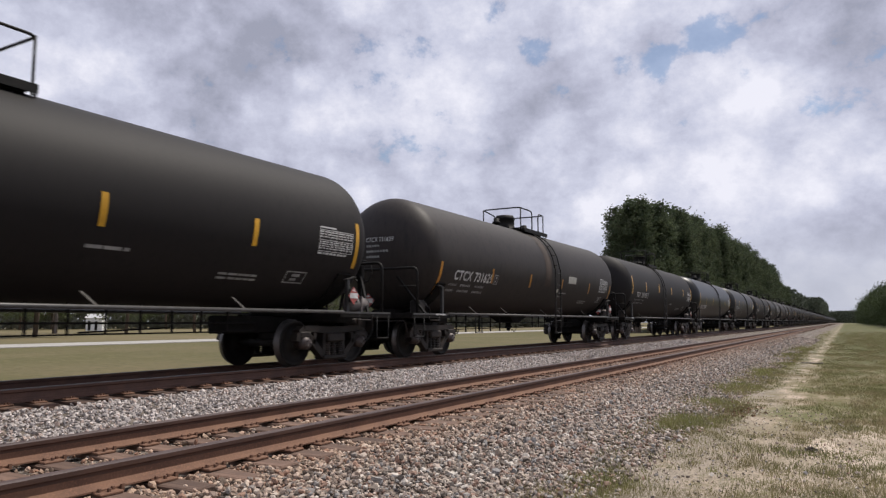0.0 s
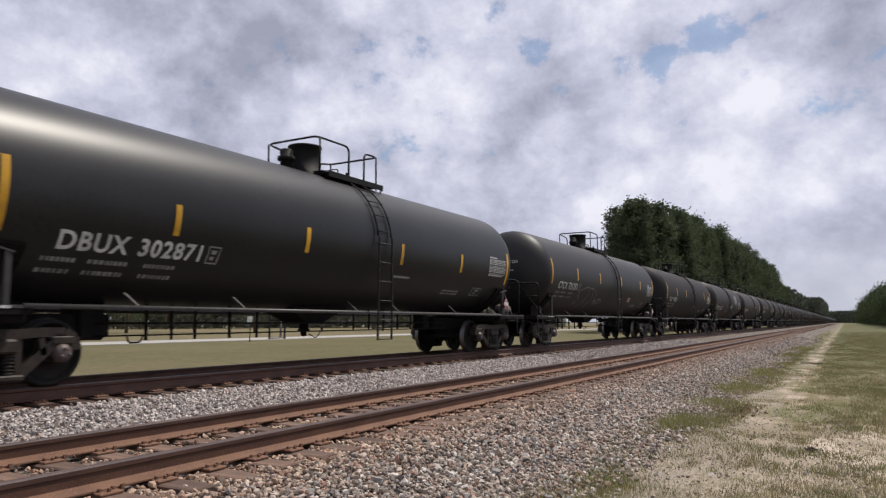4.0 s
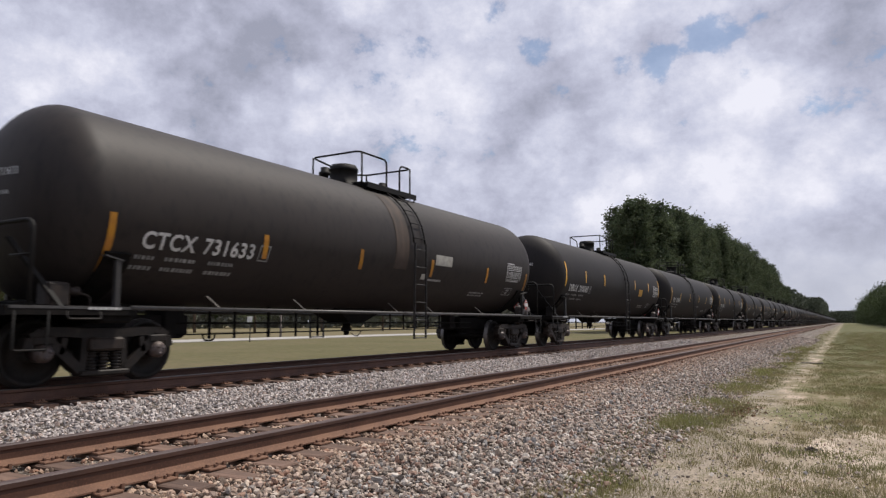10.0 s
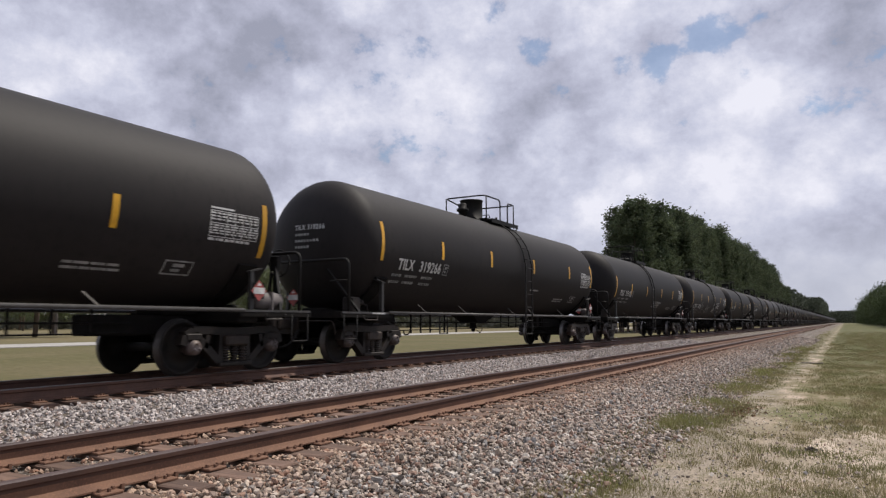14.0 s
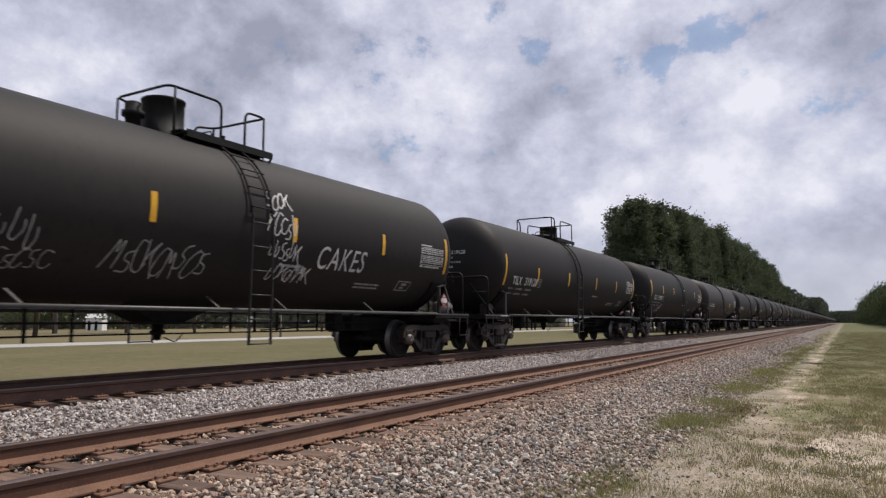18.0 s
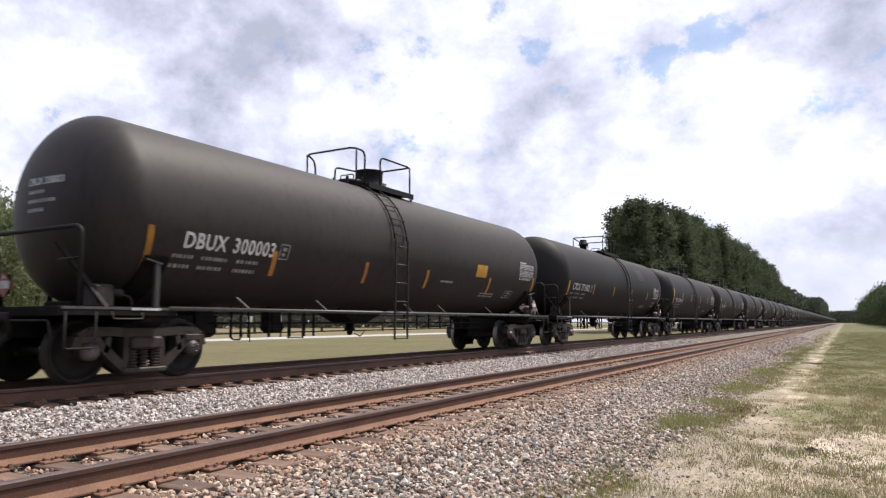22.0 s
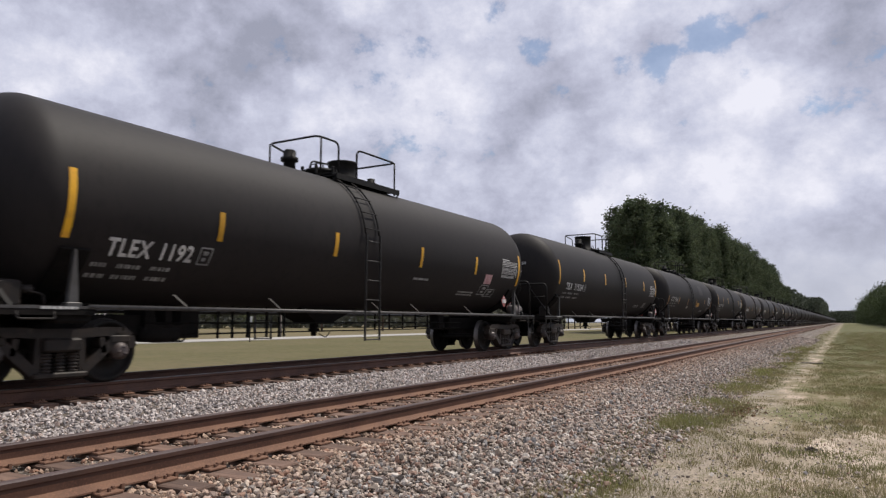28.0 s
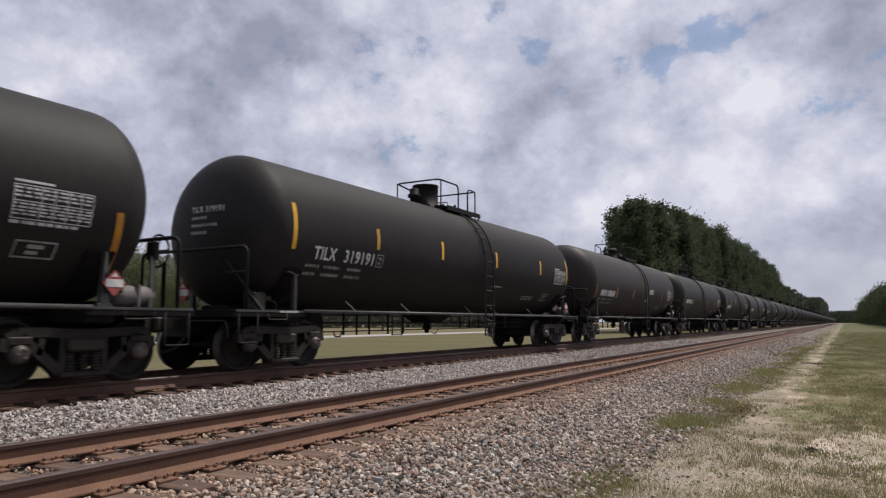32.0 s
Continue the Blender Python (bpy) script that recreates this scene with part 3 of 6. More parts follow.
def tie_mesh(seed, mat):
    rnd = random.Random(seed)
    s = Shape()
    cuts = [-1.3, -1.29, -0.9, -0.3, 0.3, 0.9, 1.29, 1.3]
    v = []
    for k, x in enumerate(cuts):
        e = 0.012 if k in (0, len(cuts) - 1) else 0.0
        j = [rnd.uniform(-0.006, 0.006) for _ in range(6)]
        v += [(x, -0.115 + e + j[0], -0.17), (x, 0.115 - e + j[1], -0.17), (x, 0.115 - e + j[2], -0.012 - e), (x, 0.10 + j[3], -e + j[4] * 0.6),
              (x, -0.10 + j[3], -e + j[5] * 0.6), (x, -0.115 + e, -0.012 - e)]
    f = [tuple(reversed(range(6))), tuple(range(42, 48))]
    for i in range(7):
        f += [(i * 6 + k, i * 6 + (k + 1) % 6, i * 6 + 6 + (k + 1) % 6, i * 6 + 6 + k) for k in range(6)]
    s.add(v, f)
    return s.mesh("tie", mat)


def plate_mesh():
    """A tie plate under the rail with its spikes."""
    s = Shape()
    s.block(-0.17, 0.17, -0.095, 0.095, 0.0, 0.022, 0.006)
    s.box(-0.085, -0.073, -0.095, 0.095, 0.02, 0.034)
    s.box(0.073, 0.085, -0.095, 0.095, 0.02, 0.034)
    for x, y in ((-0.088, 0.05), (0.088, -0.05), (0.088, 0.06), (-0.13, -0.05), (0.13, 0.0)):
        s.block(x - 0.013, x + 0.013, y - 0.012, y + 0.012, 0.02, 0.048, 0.004, 1)
    return s.mesh("tie_plate", RAILFOOT, IRON)


def anchor_mesh():
    s = Shape()
    s.box(-0.085, 0.085, -0.012, 0.012, -0.03, -0.004)
    s.box(0.076, 0.094, -0.014, 0.014, -0.028, 0.02)
    return s.mesh("rail_anchor", IRON)


def tie_places(x):
    """Centre, shift and turn of every tie of a track."""
    rnd, y, out = random.Random(int(abs(x) * 10)), -1.2, []
    while y < 420:
        y += rnd.gauss(0.495, 0.035)
        out.append((y, rnd.gauss(0, 0.045), rnd.gauss(0, 1.0), rnd.uniform(-0.006, 0.0)))
    return out


def build_track(name, x, top, label, near):
    track = tagged(new(name), label, "railway track", kind="structure")
    track.location = (x, 0, 0)
    rail, wood = rail_mesh(not near), TIE if near else OILSHADETIE
    for side in (-0.7525, 0.7525):
        part("rail", rail, track, at=pose(side, 0, top - 0.186))
    ties = [tie_mesh(k, wood) for k in range(5)]
    plate, anchor = plate_mesh(), anchor_mesh()
    rest, level = Shape(), top - 0.186 - 0.022
    for count, (y, shift, turn, dip) in enumerate(tie_places(x)):
        if y < (90 if near else 75):
            part("tie", ties[count % 5], track, at=pose(shift, y, level + dip, 0, 0, turn))
            if y < (34 if near else 26):
                for side in (-0.7525, 0.7525):
                    part("tie_plate", plate, track, at=pose(side, y, level))
                    if near and y < 20:
                        part("rail_anchor", anchor, track, at=pose(side, y + 0.14, top - 0.186 + 0.004))
        else:
            rest.box(-1.3 + shift, 1.3 + shift, y - 0.115, y + 0.115, level - 0.1, level)
    far = part("far_ties", rest.mesh("far_ties", wood), track)
    far["kind"] = "stuff"
    return track


# ---- the tank cars: shared meshes ----
def tank_profile():
    pts, half, deep = [], TANK_HALF, HEAD_DEEP
    pts.append((0.001, -half - deep))
    for k in range(1, 15):
        a = math.pi / 2 * k / 14
        pts.append((TANK_R * math.sin(a) ** 0.92, -half - deep * math.cos(a) ** 1.0))
    pts += [(TANK_R, y) for y in (-7.3, -3.8, 0.0)]
    return pts + [(r, -y) for r, y in pts[-2::-1]]


def tank_mesh(paint, n=80):
    s = Shape().lathe(tank_profile(), "Y", n, at=(0, 0, TANK_Z))
    return s.mesh("tank", {"gloss": TANK_GLOSS, "satin": TANK_SATIN, "dusty": DUSTY, "": TANK}[paint])


def ladder_mesh(y):
    """Curved grab rails over the shoulder, then a straight ladder down past the sill."""
    s, w = Shape(), 0.25
    for k in (-w, w):
        path = []
        for i in range(10):
            a = radians(66 - 62 * i / 9)
            r = TANK_R + 0.05
            path.append((r * math.cos(a), y + k, TANK_Z + r * math.sin(a)))
        s.tube(path, 0.022, 6)
        s.beam((TANK_R + 0.08, y + k, TANK_Z + 0.1), (TANK_R + 0.06, y + k * 1.05, 0.48), 0.05, 0.016, 1, side=(1, 0, 0))
    for i in range(5):
        a = radians(62 - 13.5 * i)
        r = TANK_R + 0.07
        s.tube([(r * math.cos(a), y - w - 0.03, TANK_Z + r * math.sin(a)), (r * math.cos(a), y + w + 0.03, TANK_Z + r * math.sin(a))], 0.013, 6)
    for i in range(6):
        z = TANK_Z - 0.05 - 0.42 * i
        s.tube([(TANK_R + 0.07, y - w, z), (TANK_R + 0.07, y + w, z)], 0.013, 6, 1)
    return s.mesh("ladder", FITTING, LADDER)


TOP = TANK_Z + TANK_R


def platform_mesh(y0, y1, x=0.62):
    s = Shape()
    for side in (-1, 1):
        s.box(side * x - 0.16, side * x + 0.16, y0, y1, TOP - 0.06, TOP - 0.03)
        s.box(side * (x + 0.17) - 0.012, side * (x + 0.17) + 0.012, y0, y1, TOP - 0.13, TOP)
        s.box(side * (x - 0.17) - 0.012, side * (x - 0.17) + 0.012, y0, y1, TOP - 0.10, TOP - 0.01)
        for k in range(5):
            yy = y0 + (y1 - y0) * k / 4
            s.beam((side * (x + 0.15), yy, TOP - 0.1), (side * (x + 0.02), yy, TOP - 0.24), 0.03, 0.03, side=(0, 1, 0))
    for yy in (y0 + 0.1, y1 - 0.1):
        s.box(-x, x, yy - 0.1, yy + 0.1, TOP + 0.0, TOP + 0.025)
    return s.mesh("platform", FITTING)


def hoop_mesh(points, posts, r=0.024):
    s = Shape().tube(bent(points, 0.16), r, 7)
    for p in posts:
        s.tube(p, r * 0.9, 6)
    return s.mesh("handrail", FITTING)


def rails_for(kind):
    """Guard rails round the top fittings: a front and a rear hoop across the car, with a gap over the ladder."""
    x, lo = 0.70, TOP - 0.14
    front, gap0, gap1, rear, hi = {"A": (-1.50, -1.05, -0.42, 0.95, TOP + 0.74), "B": (-0.62, 0.52, 1.10, 1.62, TOP + 0.70),
                                   "C": (-1.45, -0.72, -0.05, 1.55, TOP + 0.72)}[kind]
    one = [(x, gap0, lo), (x, gap0, hi), (x, front, hi), (-x, front, hi), (-x, gap0 - 0.15, hi - 0.1), (-x, gap0 - 0.1, lo + 0.1)]
    two = [(x, gap1, lo), (x, gap1, hi - 0.02), (x, rear, hi - 0.02), (-x, rear, hi - 0.02), (-x, gap1, hi - 0.1), (-x, gap1, lo + 0.1)]
    p1 = [[(x, front + 0.12, lo), (x, front + 0.12, hi)], [(-x, front + 0.02, lo), (-x, front + 0.02, hi)]]
    p2 = [[(x, rear - 0.03, lo), (x, rear - 0.03, hi - 0.02)], [(-x, rear - 0.03, lo), (-x, rear - 0.03, hi - 0.02)]]
    return hoop_mesh(one, p1), hoop_mesh(two, p2)


def housing_mesh(r, h, name, lid=0.0):
    """An upright round valve housing or nozzle with a bolted lid."""
    prof = [(r + 0.05, -0.08), (r + 0.05, 0.02), (r, 0.03), (r, h - 0.05), (r + 0.02, h - 0.04), (r + 0.02, h), (r * 0.9, h + lid), (0.001, h + lid * 1.3)]
    s = Shape().lathe(prof, "Z", 24)
    for k in range(8):
        a = 2 * math.pi * k / 8
        s.block((r + 0.03) * math.cos(a) - 0.02, (r + 0.03) * math.cos(a) + 0.02, (r + 0.03) * math.sin(a) - 0.02, (r + 0.03) * math.sin(a) + 0.02, 0.0, 0.06, 0.005)
    return s.mesh(name, FITTING)


def hatch_mesh():
    """A low hinged manway with eye bolts."""
    s = Shape().lathe([(0.34, -0.1), (0.34, 0.10), (0.37, 0.11), (0.37, 0.15), (0.30, 0.19), (0.001, 0.22)], "Z", 24)
    for k in range(6):
        a = 2 * math.pi * k / 6
        x, y = 0.40 * math.cos(a), 0.40 * math.sin(a)
        s.block(x - 0.03, x + 0.03, y - 0.03, y + 0.03, 0.02, 0.23, 0.008)
    s.tube(bent([(-0.2, -0.1, 0.2), (-0.2, -0.1, 0.32), (0.2, -0.1, 0.32), (0.2, -0.1, 0.2)], 0.05), 0.015, 6)
    s.box(-0.12, 0.12, 0.34, 0.52, 0.0, 0.16)
    return s.mesh("manway_hatch", FITTING)


def nozzle_mesh():
    s = Shape().lathe([(0.13, -0.1), (0.13, 0.22), (0.19, 0.23), (0.19, 0.31), (0.14, 0.32), (0.14, 0.45), (0.11, 0.48), (0.001, 0.48)], "Z", 16)
    return s.mesh("vent_nozzle", FITTING)


def valve_mesh():
    s = Shape().lathe([(0.09, -0.1), (0.09, 0.12), (0.14, 0.13), (0.14, 0.19), (0.10, 0.20), (0.10, 0.30), (0.001, 0.33)], "Z", 14)
    s.box(-0.16, -0.06, -0.03, 0.03, 0.08, 0.15)
    return s.mesh("relief_valve", FITTING)


def side_rail_mesh():
    s = Shape().tube([(0, -7.0, 0), (0, 7.0, 0)], 0.034, 8)
    return s.mesh("side_rail", WORN)


def bracket_mesh():
    """A flat strap that holds the side rail to the tank."""
    s = Shape().beam((1.24, -0.16, 1.30), (1.45, 0.0, 1.06), 0.05, 0.012, side=(0, 1, 0))
    return s.mesh("strap", TRUCK)


def sill_mesh():
    """Stub sill with its head shoe and bolster, at the front end (mirrored for the rear)."""
    s = Shape()
    s.block(-0.27, 0.27, -8.75, -5.0, 0.66, 1.0, 0.02)
    s.block(-0.36, 0.36, -7.9, -6.2, 1.0, 1.2, 0.03)
    s.block(-1.38, 1.38, -7.42, -6.92, 0.86, 1.06, 0.03)
    for side in (-1, 1):
        pts = []
        for i in range(7):
            a = radians(-88 + 58 * i / 6)
            pts.append((TANK_R * math.cos(a) * side, TANK_R * math.sin(a) + TANK_Z))
        for (xa, za), (xb, zb) in zip(pts, pts[1:]):
            s.beam((xa * 1.02, -7.17, za - 0.02), (xb * 1.02, -7.17, zb - 0.02), 0.42, 0.05, side=(0, 1, 0))
    return s.mesh("stub_sill", GRIME_SHADE)


def post_mesh(kind):
    """The upright of the saddle: a web with a cap plate, or a slender taper."""
    if kind == "C":
        s = Shape().add([(x, y, z) for z, h in ((1.04, 0.075), (1.30, 0.06), (1.86, 0.012)) for x, y in ((-0.05, -h), (0.03, -h), (0.03, h), (-0.05, h))],
                        [(0, 3, 2, 1)] + [(4 * j + i, 4 * j + (i + 1) % 4, 4 * j + 4 + (i + 1) % 4, 4 * j + 4 + i) for j in (0, 1) for i in range(4)] + [(8, 9, 10, 11)])
        s.block(-0.06, 0.05, -0.11, 0.11, 0.98, 1.14, 0.01)
        return s.mesh("saddle_post", WORN)
    s = Shape().block(-0.05, 0.03, -0.045, 0.045, 1.04, 1.76, 0.01)
    s.beam((-0.04, -0.20, 1.82), (0.0, 0.06, 1.75), 0.10, 0.025, side=(1, 0, 0))
    return s.mesh("saddle_post", LADDER)


def deck_mesh():
    """The end platform: a grating plate in an edge angle."""
    s = Shape().block(-1.42, 1.42, -8.72, -7.46, 1.02, 1.075, 0.008)
    s.block(-1.445, 1.445, -8.745, -8.70, 0.96, 1.09, 0.006)
    for side in (-1, 1):
        s.box(side * 1.43 - 0.02, side * 1.43 + 0.02, -8.70, -6.9, 0.97, 1.05)
        s.box(side * 1.43 - 0.025, side * 1.43 + 0.025, -8.70, -6.9, 1.052, 1.09, 1)
    return s.mesh("end_platform", GRIME_SHADE, WORN)


def deck_stencil_mesh():
    """Small pale writing along the edge of the end platform."""
    s, rnd, y = Shape(), random.Random(5), -7.66
    while y < -7.18:
        w = rnd.uniform(0.03, 0.07)
        s.add([(1.460, y, 1.045), (1.460, y + w, 1.045), (1.460, y + w, 1.080), (1.460, y, 1.080)], [(0, 1, 2, 3)])
        y += w + 0.015
    return s.mesh("deck_stencil", STENCIL)


def step_mesh():
    """A sill step: a bent bar below the platform's corner."""
    s = Shape().tube(bent([(0, -0.22, 0.50), (0, -0.22, 0.0), (0, 0.22, 0.0), (0, 0.22, 0.50)], 0.05), 0.016, 6)
    return s.mesh("sill_step", FITTING)


def grab_mesh():
    s = Shape().tube(bent([(-0.03, -0.24, 0.02), (0, -0.24, -0.08), (0, 0.24, -0.08), (-0.03, 0.24, 0.02)], 0.04), 0.014, 6)
    return s.mesh("grab_iron", TRUCK)


def end_rail_mesh():
    s = Shape().tube(bent([(1.40, -8.44, 1.06), (1.40, -8.44, 2.2), (-1.40, -8.44, 2.2), (-1.40, -8.44, 1.06)], 0.16), 0.033, 8)
    for side in (-1, 1):
        s.beam((side * 1.36, -7.98, 1.06), (side * 0.80, -8.42, 2.0), 0.07, 0.045, side=(0, 1, 0))
    s.tube([(1.40, -8.44, 1.75), (0.9, -8.44, 1.75)], 0.018, 6)
    return s.mesh("end_rail", FITTING)


def brake_wheel_mesh():
    """The hand brake: a spoked wheel on its gear case, facing outward along the car."""
    s, r = Shape(), 0.26
    ring = [(r * math.cos(6.2832 * k / 24), 0, r * math.sin(6.2832 * k / 24)) for k in range(25)]
    s.tube(ring, 0.018, 6)
    for k in range(5):
        a = 6.2832 * k / 5
        s.tube([(0, -0.03, 0), (r * math.cos(a), 0, r * math.sin(a))], 0.012, 5)
    s.block(-0.10, 0.10, -0.16, -0.04, -0.16, 0.14, 0.02)
    s.beam((0, -0.10, -0.14), (0, -0.10, -0.95), 0.10, 0.03)
    return s.mesh("brake_wheel", FITTING)


def coupler_mesh():
    s = Shape()
    s.block(-0.10, 0.10, -9.0, -8.7, 0.74, 0.94, 0.02)
    s.block(-0.20, 0.16, -9.21, -8.98, 0.70, 0.99, 0.05)
    s.block(-0.26, -0.12, -9.30, -9.12, 0.72, 0.97, 0.03)
    s.block(-0.30, 0.30, -8.76, -8.70, 0.62, 1.02, 0.01)
    s.tube(bent([(0.35, -8.75, 0.9), (1.25, -8.74, 0.9), (1.3, -8.74, 0.62)], 0.1), 0.016, 6)
    return s.mesh("coupler", TRUCK)


def hose_mesh():
    pts = [(0.3, -8.72, 0.72), (0.3, -8.85, 0.55), (0.28, -9.0, 0.40), (0.2, -9.18, 0.35)]
    return Shape().tube(bent(pts, 0.2), 0.028, 7).mesh("air_hose", FITTING)


def placard_meshes():
    """A diamond hazard placard: red field, white centre band, on a backing plate."""
    s, c = Shape(), 0.185
    s.add([(0, -c - 0.02, 0), (0, 0, -c - 0.02), (0, c + 0.02, 0), (0, 0, c + 0.02)], [(0, 1, 2, 3)], 2)
    s.add([(0.006, -c, 0), (0.006, 0, -c), (0.006, c, 0), (0.006, 0, c)], [(0, 1, 2, 3)], 0)
    s.add([(0.012, -c * 0.72, -0.055), (0.012, c * 0.72, -0.055), (0.012, c * 0.72, 0.055), (0.012, -c * 0.72, 0.055)], [(0, 1, 2, 3)], 1)
    s.add([(0.012, -0.05, 0.09), (0.012, 0.05, 0.09), (0.012, 0, 0.15)], [(0, 1, 2)], 1)
    s.box(-0.02, -0.004, -c * 0.75, c * 0.75, -c * 0.75, c * 0.75, 2)
    return s.mesh("placard", RED, WHITE, FITTING)


def outlet_mesh():
    """The bottom outlet: a skid fairing, valve and cap."""
    s = Shape()
    a, b = 1.0, 0.22
    s.add([(-0.45, -a, 1.2), (0.45, -a, 1.2), (0.45, a, 1.2), (-0.45, a, 1.2), (-0.3, -b, 0.84), (0.3, -b, 0.84), (0.3, b, 0.84), (-0.3, b, 0.84)],
          [(0, 4, 5, 1), (1, 5, 6, 2), (2, 6, 7, 3), (3, 7, 4, 0), (4, 7, 6, 5)])
    s.lathe([(0.10, 0.85), (0.10, 0.74), (0.13, 0.73), (0.13, 0.68), (0.07, 0.66), (0.06, 0.58), (0.001, 0.56)], "Z", 16)
    s.tube(bent([(0.1, 0.05, 0.62), (0.1, 0.3, 0.52), (0.12, 0.42, 0.66)], 0.1), 0.012, 6)
    return s.mesh("bottom_outlet", GRIME_SHADE)


def truss_mesh():
    """An open braced bracket round the bottom valve."""
    s = Shape()
    for x in (-0.36, 0.36):
        for y in (-0.72, -0.10, 0.22):
            s.beam((x, y, 1.2), (x, y, 0.56), 0.035, 0.05)
        s.beam((x, -0.72, 0.58), (x, 0.22, 0.58), 0.035, 0.04)
        s.beam((x, -0.70, 1.12), (x, -0.12, 0.62), 0.03, 0.035)
        s.beam((x, -0.12, 1.12), (x, -0.70, 0.62), 0.03, 0.035)
    s.lathe([(0.16, 1.2), (0.16, 0.86), (0.2, 0.85), (0.2, 0.78), (0.12, 0.76), (0.12, 0.66), (0.001, 0.64)], "Z", 16)
    return s.mesh("bottom_outlet", GRIME_SHADE)


# uprights under the tank: place and width; boxes: place along the car, depth below the tank
HANGERS = {"A": ((-4.75, 0.03), (-4.5, 0.03), (-4.3, 0.03), (-3.75, 0.04), (-3.15, 0.04), (-2.7, 0.035), (-2.4, 0.03)),
           "B": ((-4.4, 0.04), (-3.9, 0.03), (-3.4, 0.03), (-2.6, 0.04), (-1.9, 0.03)), "C": ((-3.75, 0.03), (-3.4, 0.03), (-3.0, 0.07), (-2.5, 0.04), (-2.15, 0.03), (-2.0, 0.03)),
           "D": ((-4.6, 0.04), (-4.0, 0.03), (-3.1, 0.05), (-2.3, 0.03), (-1.6, 0.03)), "E": ((-4.2, 0.03), (-3.3, 0.04), (-2.5, 0.03), (-2.0, 0.03))}


def pipe_mesh(kind):
    """Brake pipes and rods under the tank with their hangers."""
    s = Shape()
    x = 0.36
    s.tube([(x, -5.3, 0.86), (x, 5.6, 0.86)], 0.017, 7)
    s.tube([(x, -5.3, 0.66), (x, -1.2, 0.68), (x, 5.6, 0.70)], 0.013, 6)
    for y, w in HANGERS[kind]:
        s.box(x - 0.02, x + 0.02, y - w / 2, y + w / 2, 0.58, 1.17)
    for i in range(7):
        y = 1.2 + 0.62 * i
        s.box(x - 0.015, x + 0.015, y - 0.016, y + 0.016, 0.70, 1.17)
    s.tube(bent([(x, -4.75, 0.66), (x, -4.72, 0.55), (x, -4.5, 0.55), (x, -4.46, 0.66)], 0.06), 0.016, 6)
    s.beam((x, 2.0, 0.72), (x, 3.6, 0.78), 0.05, 0.025)
    return s.mesh("brake_pipe", GRIME_SHADE)


def equipment_mesh(kind):
    """Brake cylinder and valve gear in a bracket frame under the tank."""
    s = Shape()
    if kind == "C":
        for y0, y1 in ((-5.30, -5.10), (-4.90, -4.76), (-4.58, -4.18)):
            s.block(-0.2, 0.36, y0, y1, 0.60, 1.17, 0.01)
        s.block(-0.2, 0.36, -5.30, -4.18, 0.60, 0.84, 0.02)
        s.lathe([(0.001, -5.36), (0.13, -5.34), (0.15, -5.0), (0.15, -4.6), (0.001, -4.56)], "Y", 14, at=(0.25, 0, 0.68))
    else:
        s.block(-0.2, 0.34, -5.55, -5.12, 0.60, 1.17, 0.03)
    return s.mesh("brake_gear", GRIME_SHADE)


def cylinder_mesh(y):
    s = Shape().block(0.0, 0.34, y - 0.16, y + 0.16, 0.66, 1.17, 0.05)
    s.lathe([(0.001, y - 0.24), (0.10, y - 0.23), (0.13, y - 0.16), (0.13, y + 0.2), (0.001, y + 0.24)], "Y", 14, at=(0.2, 0, 0.78))
    return s.mesh("brake_cylinder", GRIME_SHADE)


def reservoir_mesh():
    s = Shape().lathe([(0.001, -0.36), (0.10, -0.35), (0.15, -0.30), (0.16, -0.2), (0.16, 0.2), (0.15, 0.30), (0.10, 0.35), (0.001, 0.36)], "Y", 18)
    s.box(-0.17, 0.17, -0.02, 0.02, -0.17, 0.17)
    return s.mesh("air_reservoir", RESERVOIR)


def brake_box_mesh():
    s = Shape().block(-0.14, 0.14, -0.16, 0.16, 0.0, 0.34, 0.03)
    s.lathe([(0.001, 0.15), (0.06, 0.16), (0.07, 0.30), (0.001, 0.34)], "Y", 12, at=(0.0, 0.05, 0.22))
    s.tube(bent([(0.05, 0.3, 0.2), (0.05, 0.5, 0.16), (0.05, 0.5, 0.0)], 0.1), 0.02, 6)
    s.beam((0, -0.1, 0.0), (0, 0.5, 0.0), 0.2, 0.05)
    return s.mesh("brake_valve", TRUCK)


# ---- trucks ----
def side_frame_mesh():
    s, w = Shape(), 0.17
    top = [(-1.10, 0.50), (-1.06, 0.66), (-0.92, 0.74), (-0.55, 0.74), (-0.3, 0.72), (0.3, 0.72), (0.55, 0.74), (0.92, 0.74), (1.06, 0.66), (1.10, 0.50)]
    for (ya, za), (yb, zb) in zip(top, top[1:]):
        s.beam((0, ya, za), (0, yb, zb), w, 0.13)
    for k in (-1, 1):
        s.beam((0, 0.88 * k, 0.68), (0, 0.34 * k, 0.20), w, 0.13)
        s.beam((0, 0.32 * k, 0.16), (0, 0.30 * k, 0.74), w * 0.9, 0.09)
        s.beam((0, 0.60 * k, 0.66), (0, 0.64 * k, 0.44), w, 0.08)
        s.block(-0.10, 0.10, 0.889 * k - 0.17, 0.889 * k + 0.17, 0.56, 0.70, 0.03)
    s.block(-0.14, 0.14, -0.38, 0.38, 0.12, 0.20, 0.02)
    return s.mesh("side_frame", TRUCK)


def spring_mesh():
    prof = []
    for k in range(6):
        z = 0.20 + 0.045 * k
        prof += [(0.055, z), (0.082, z + 0.012), (0.082, z + 0.026), (0.055, z + 0.036)]
    return Shape().lathe(prof, "Z", 10).mesh("coil_spring", TRUCK)


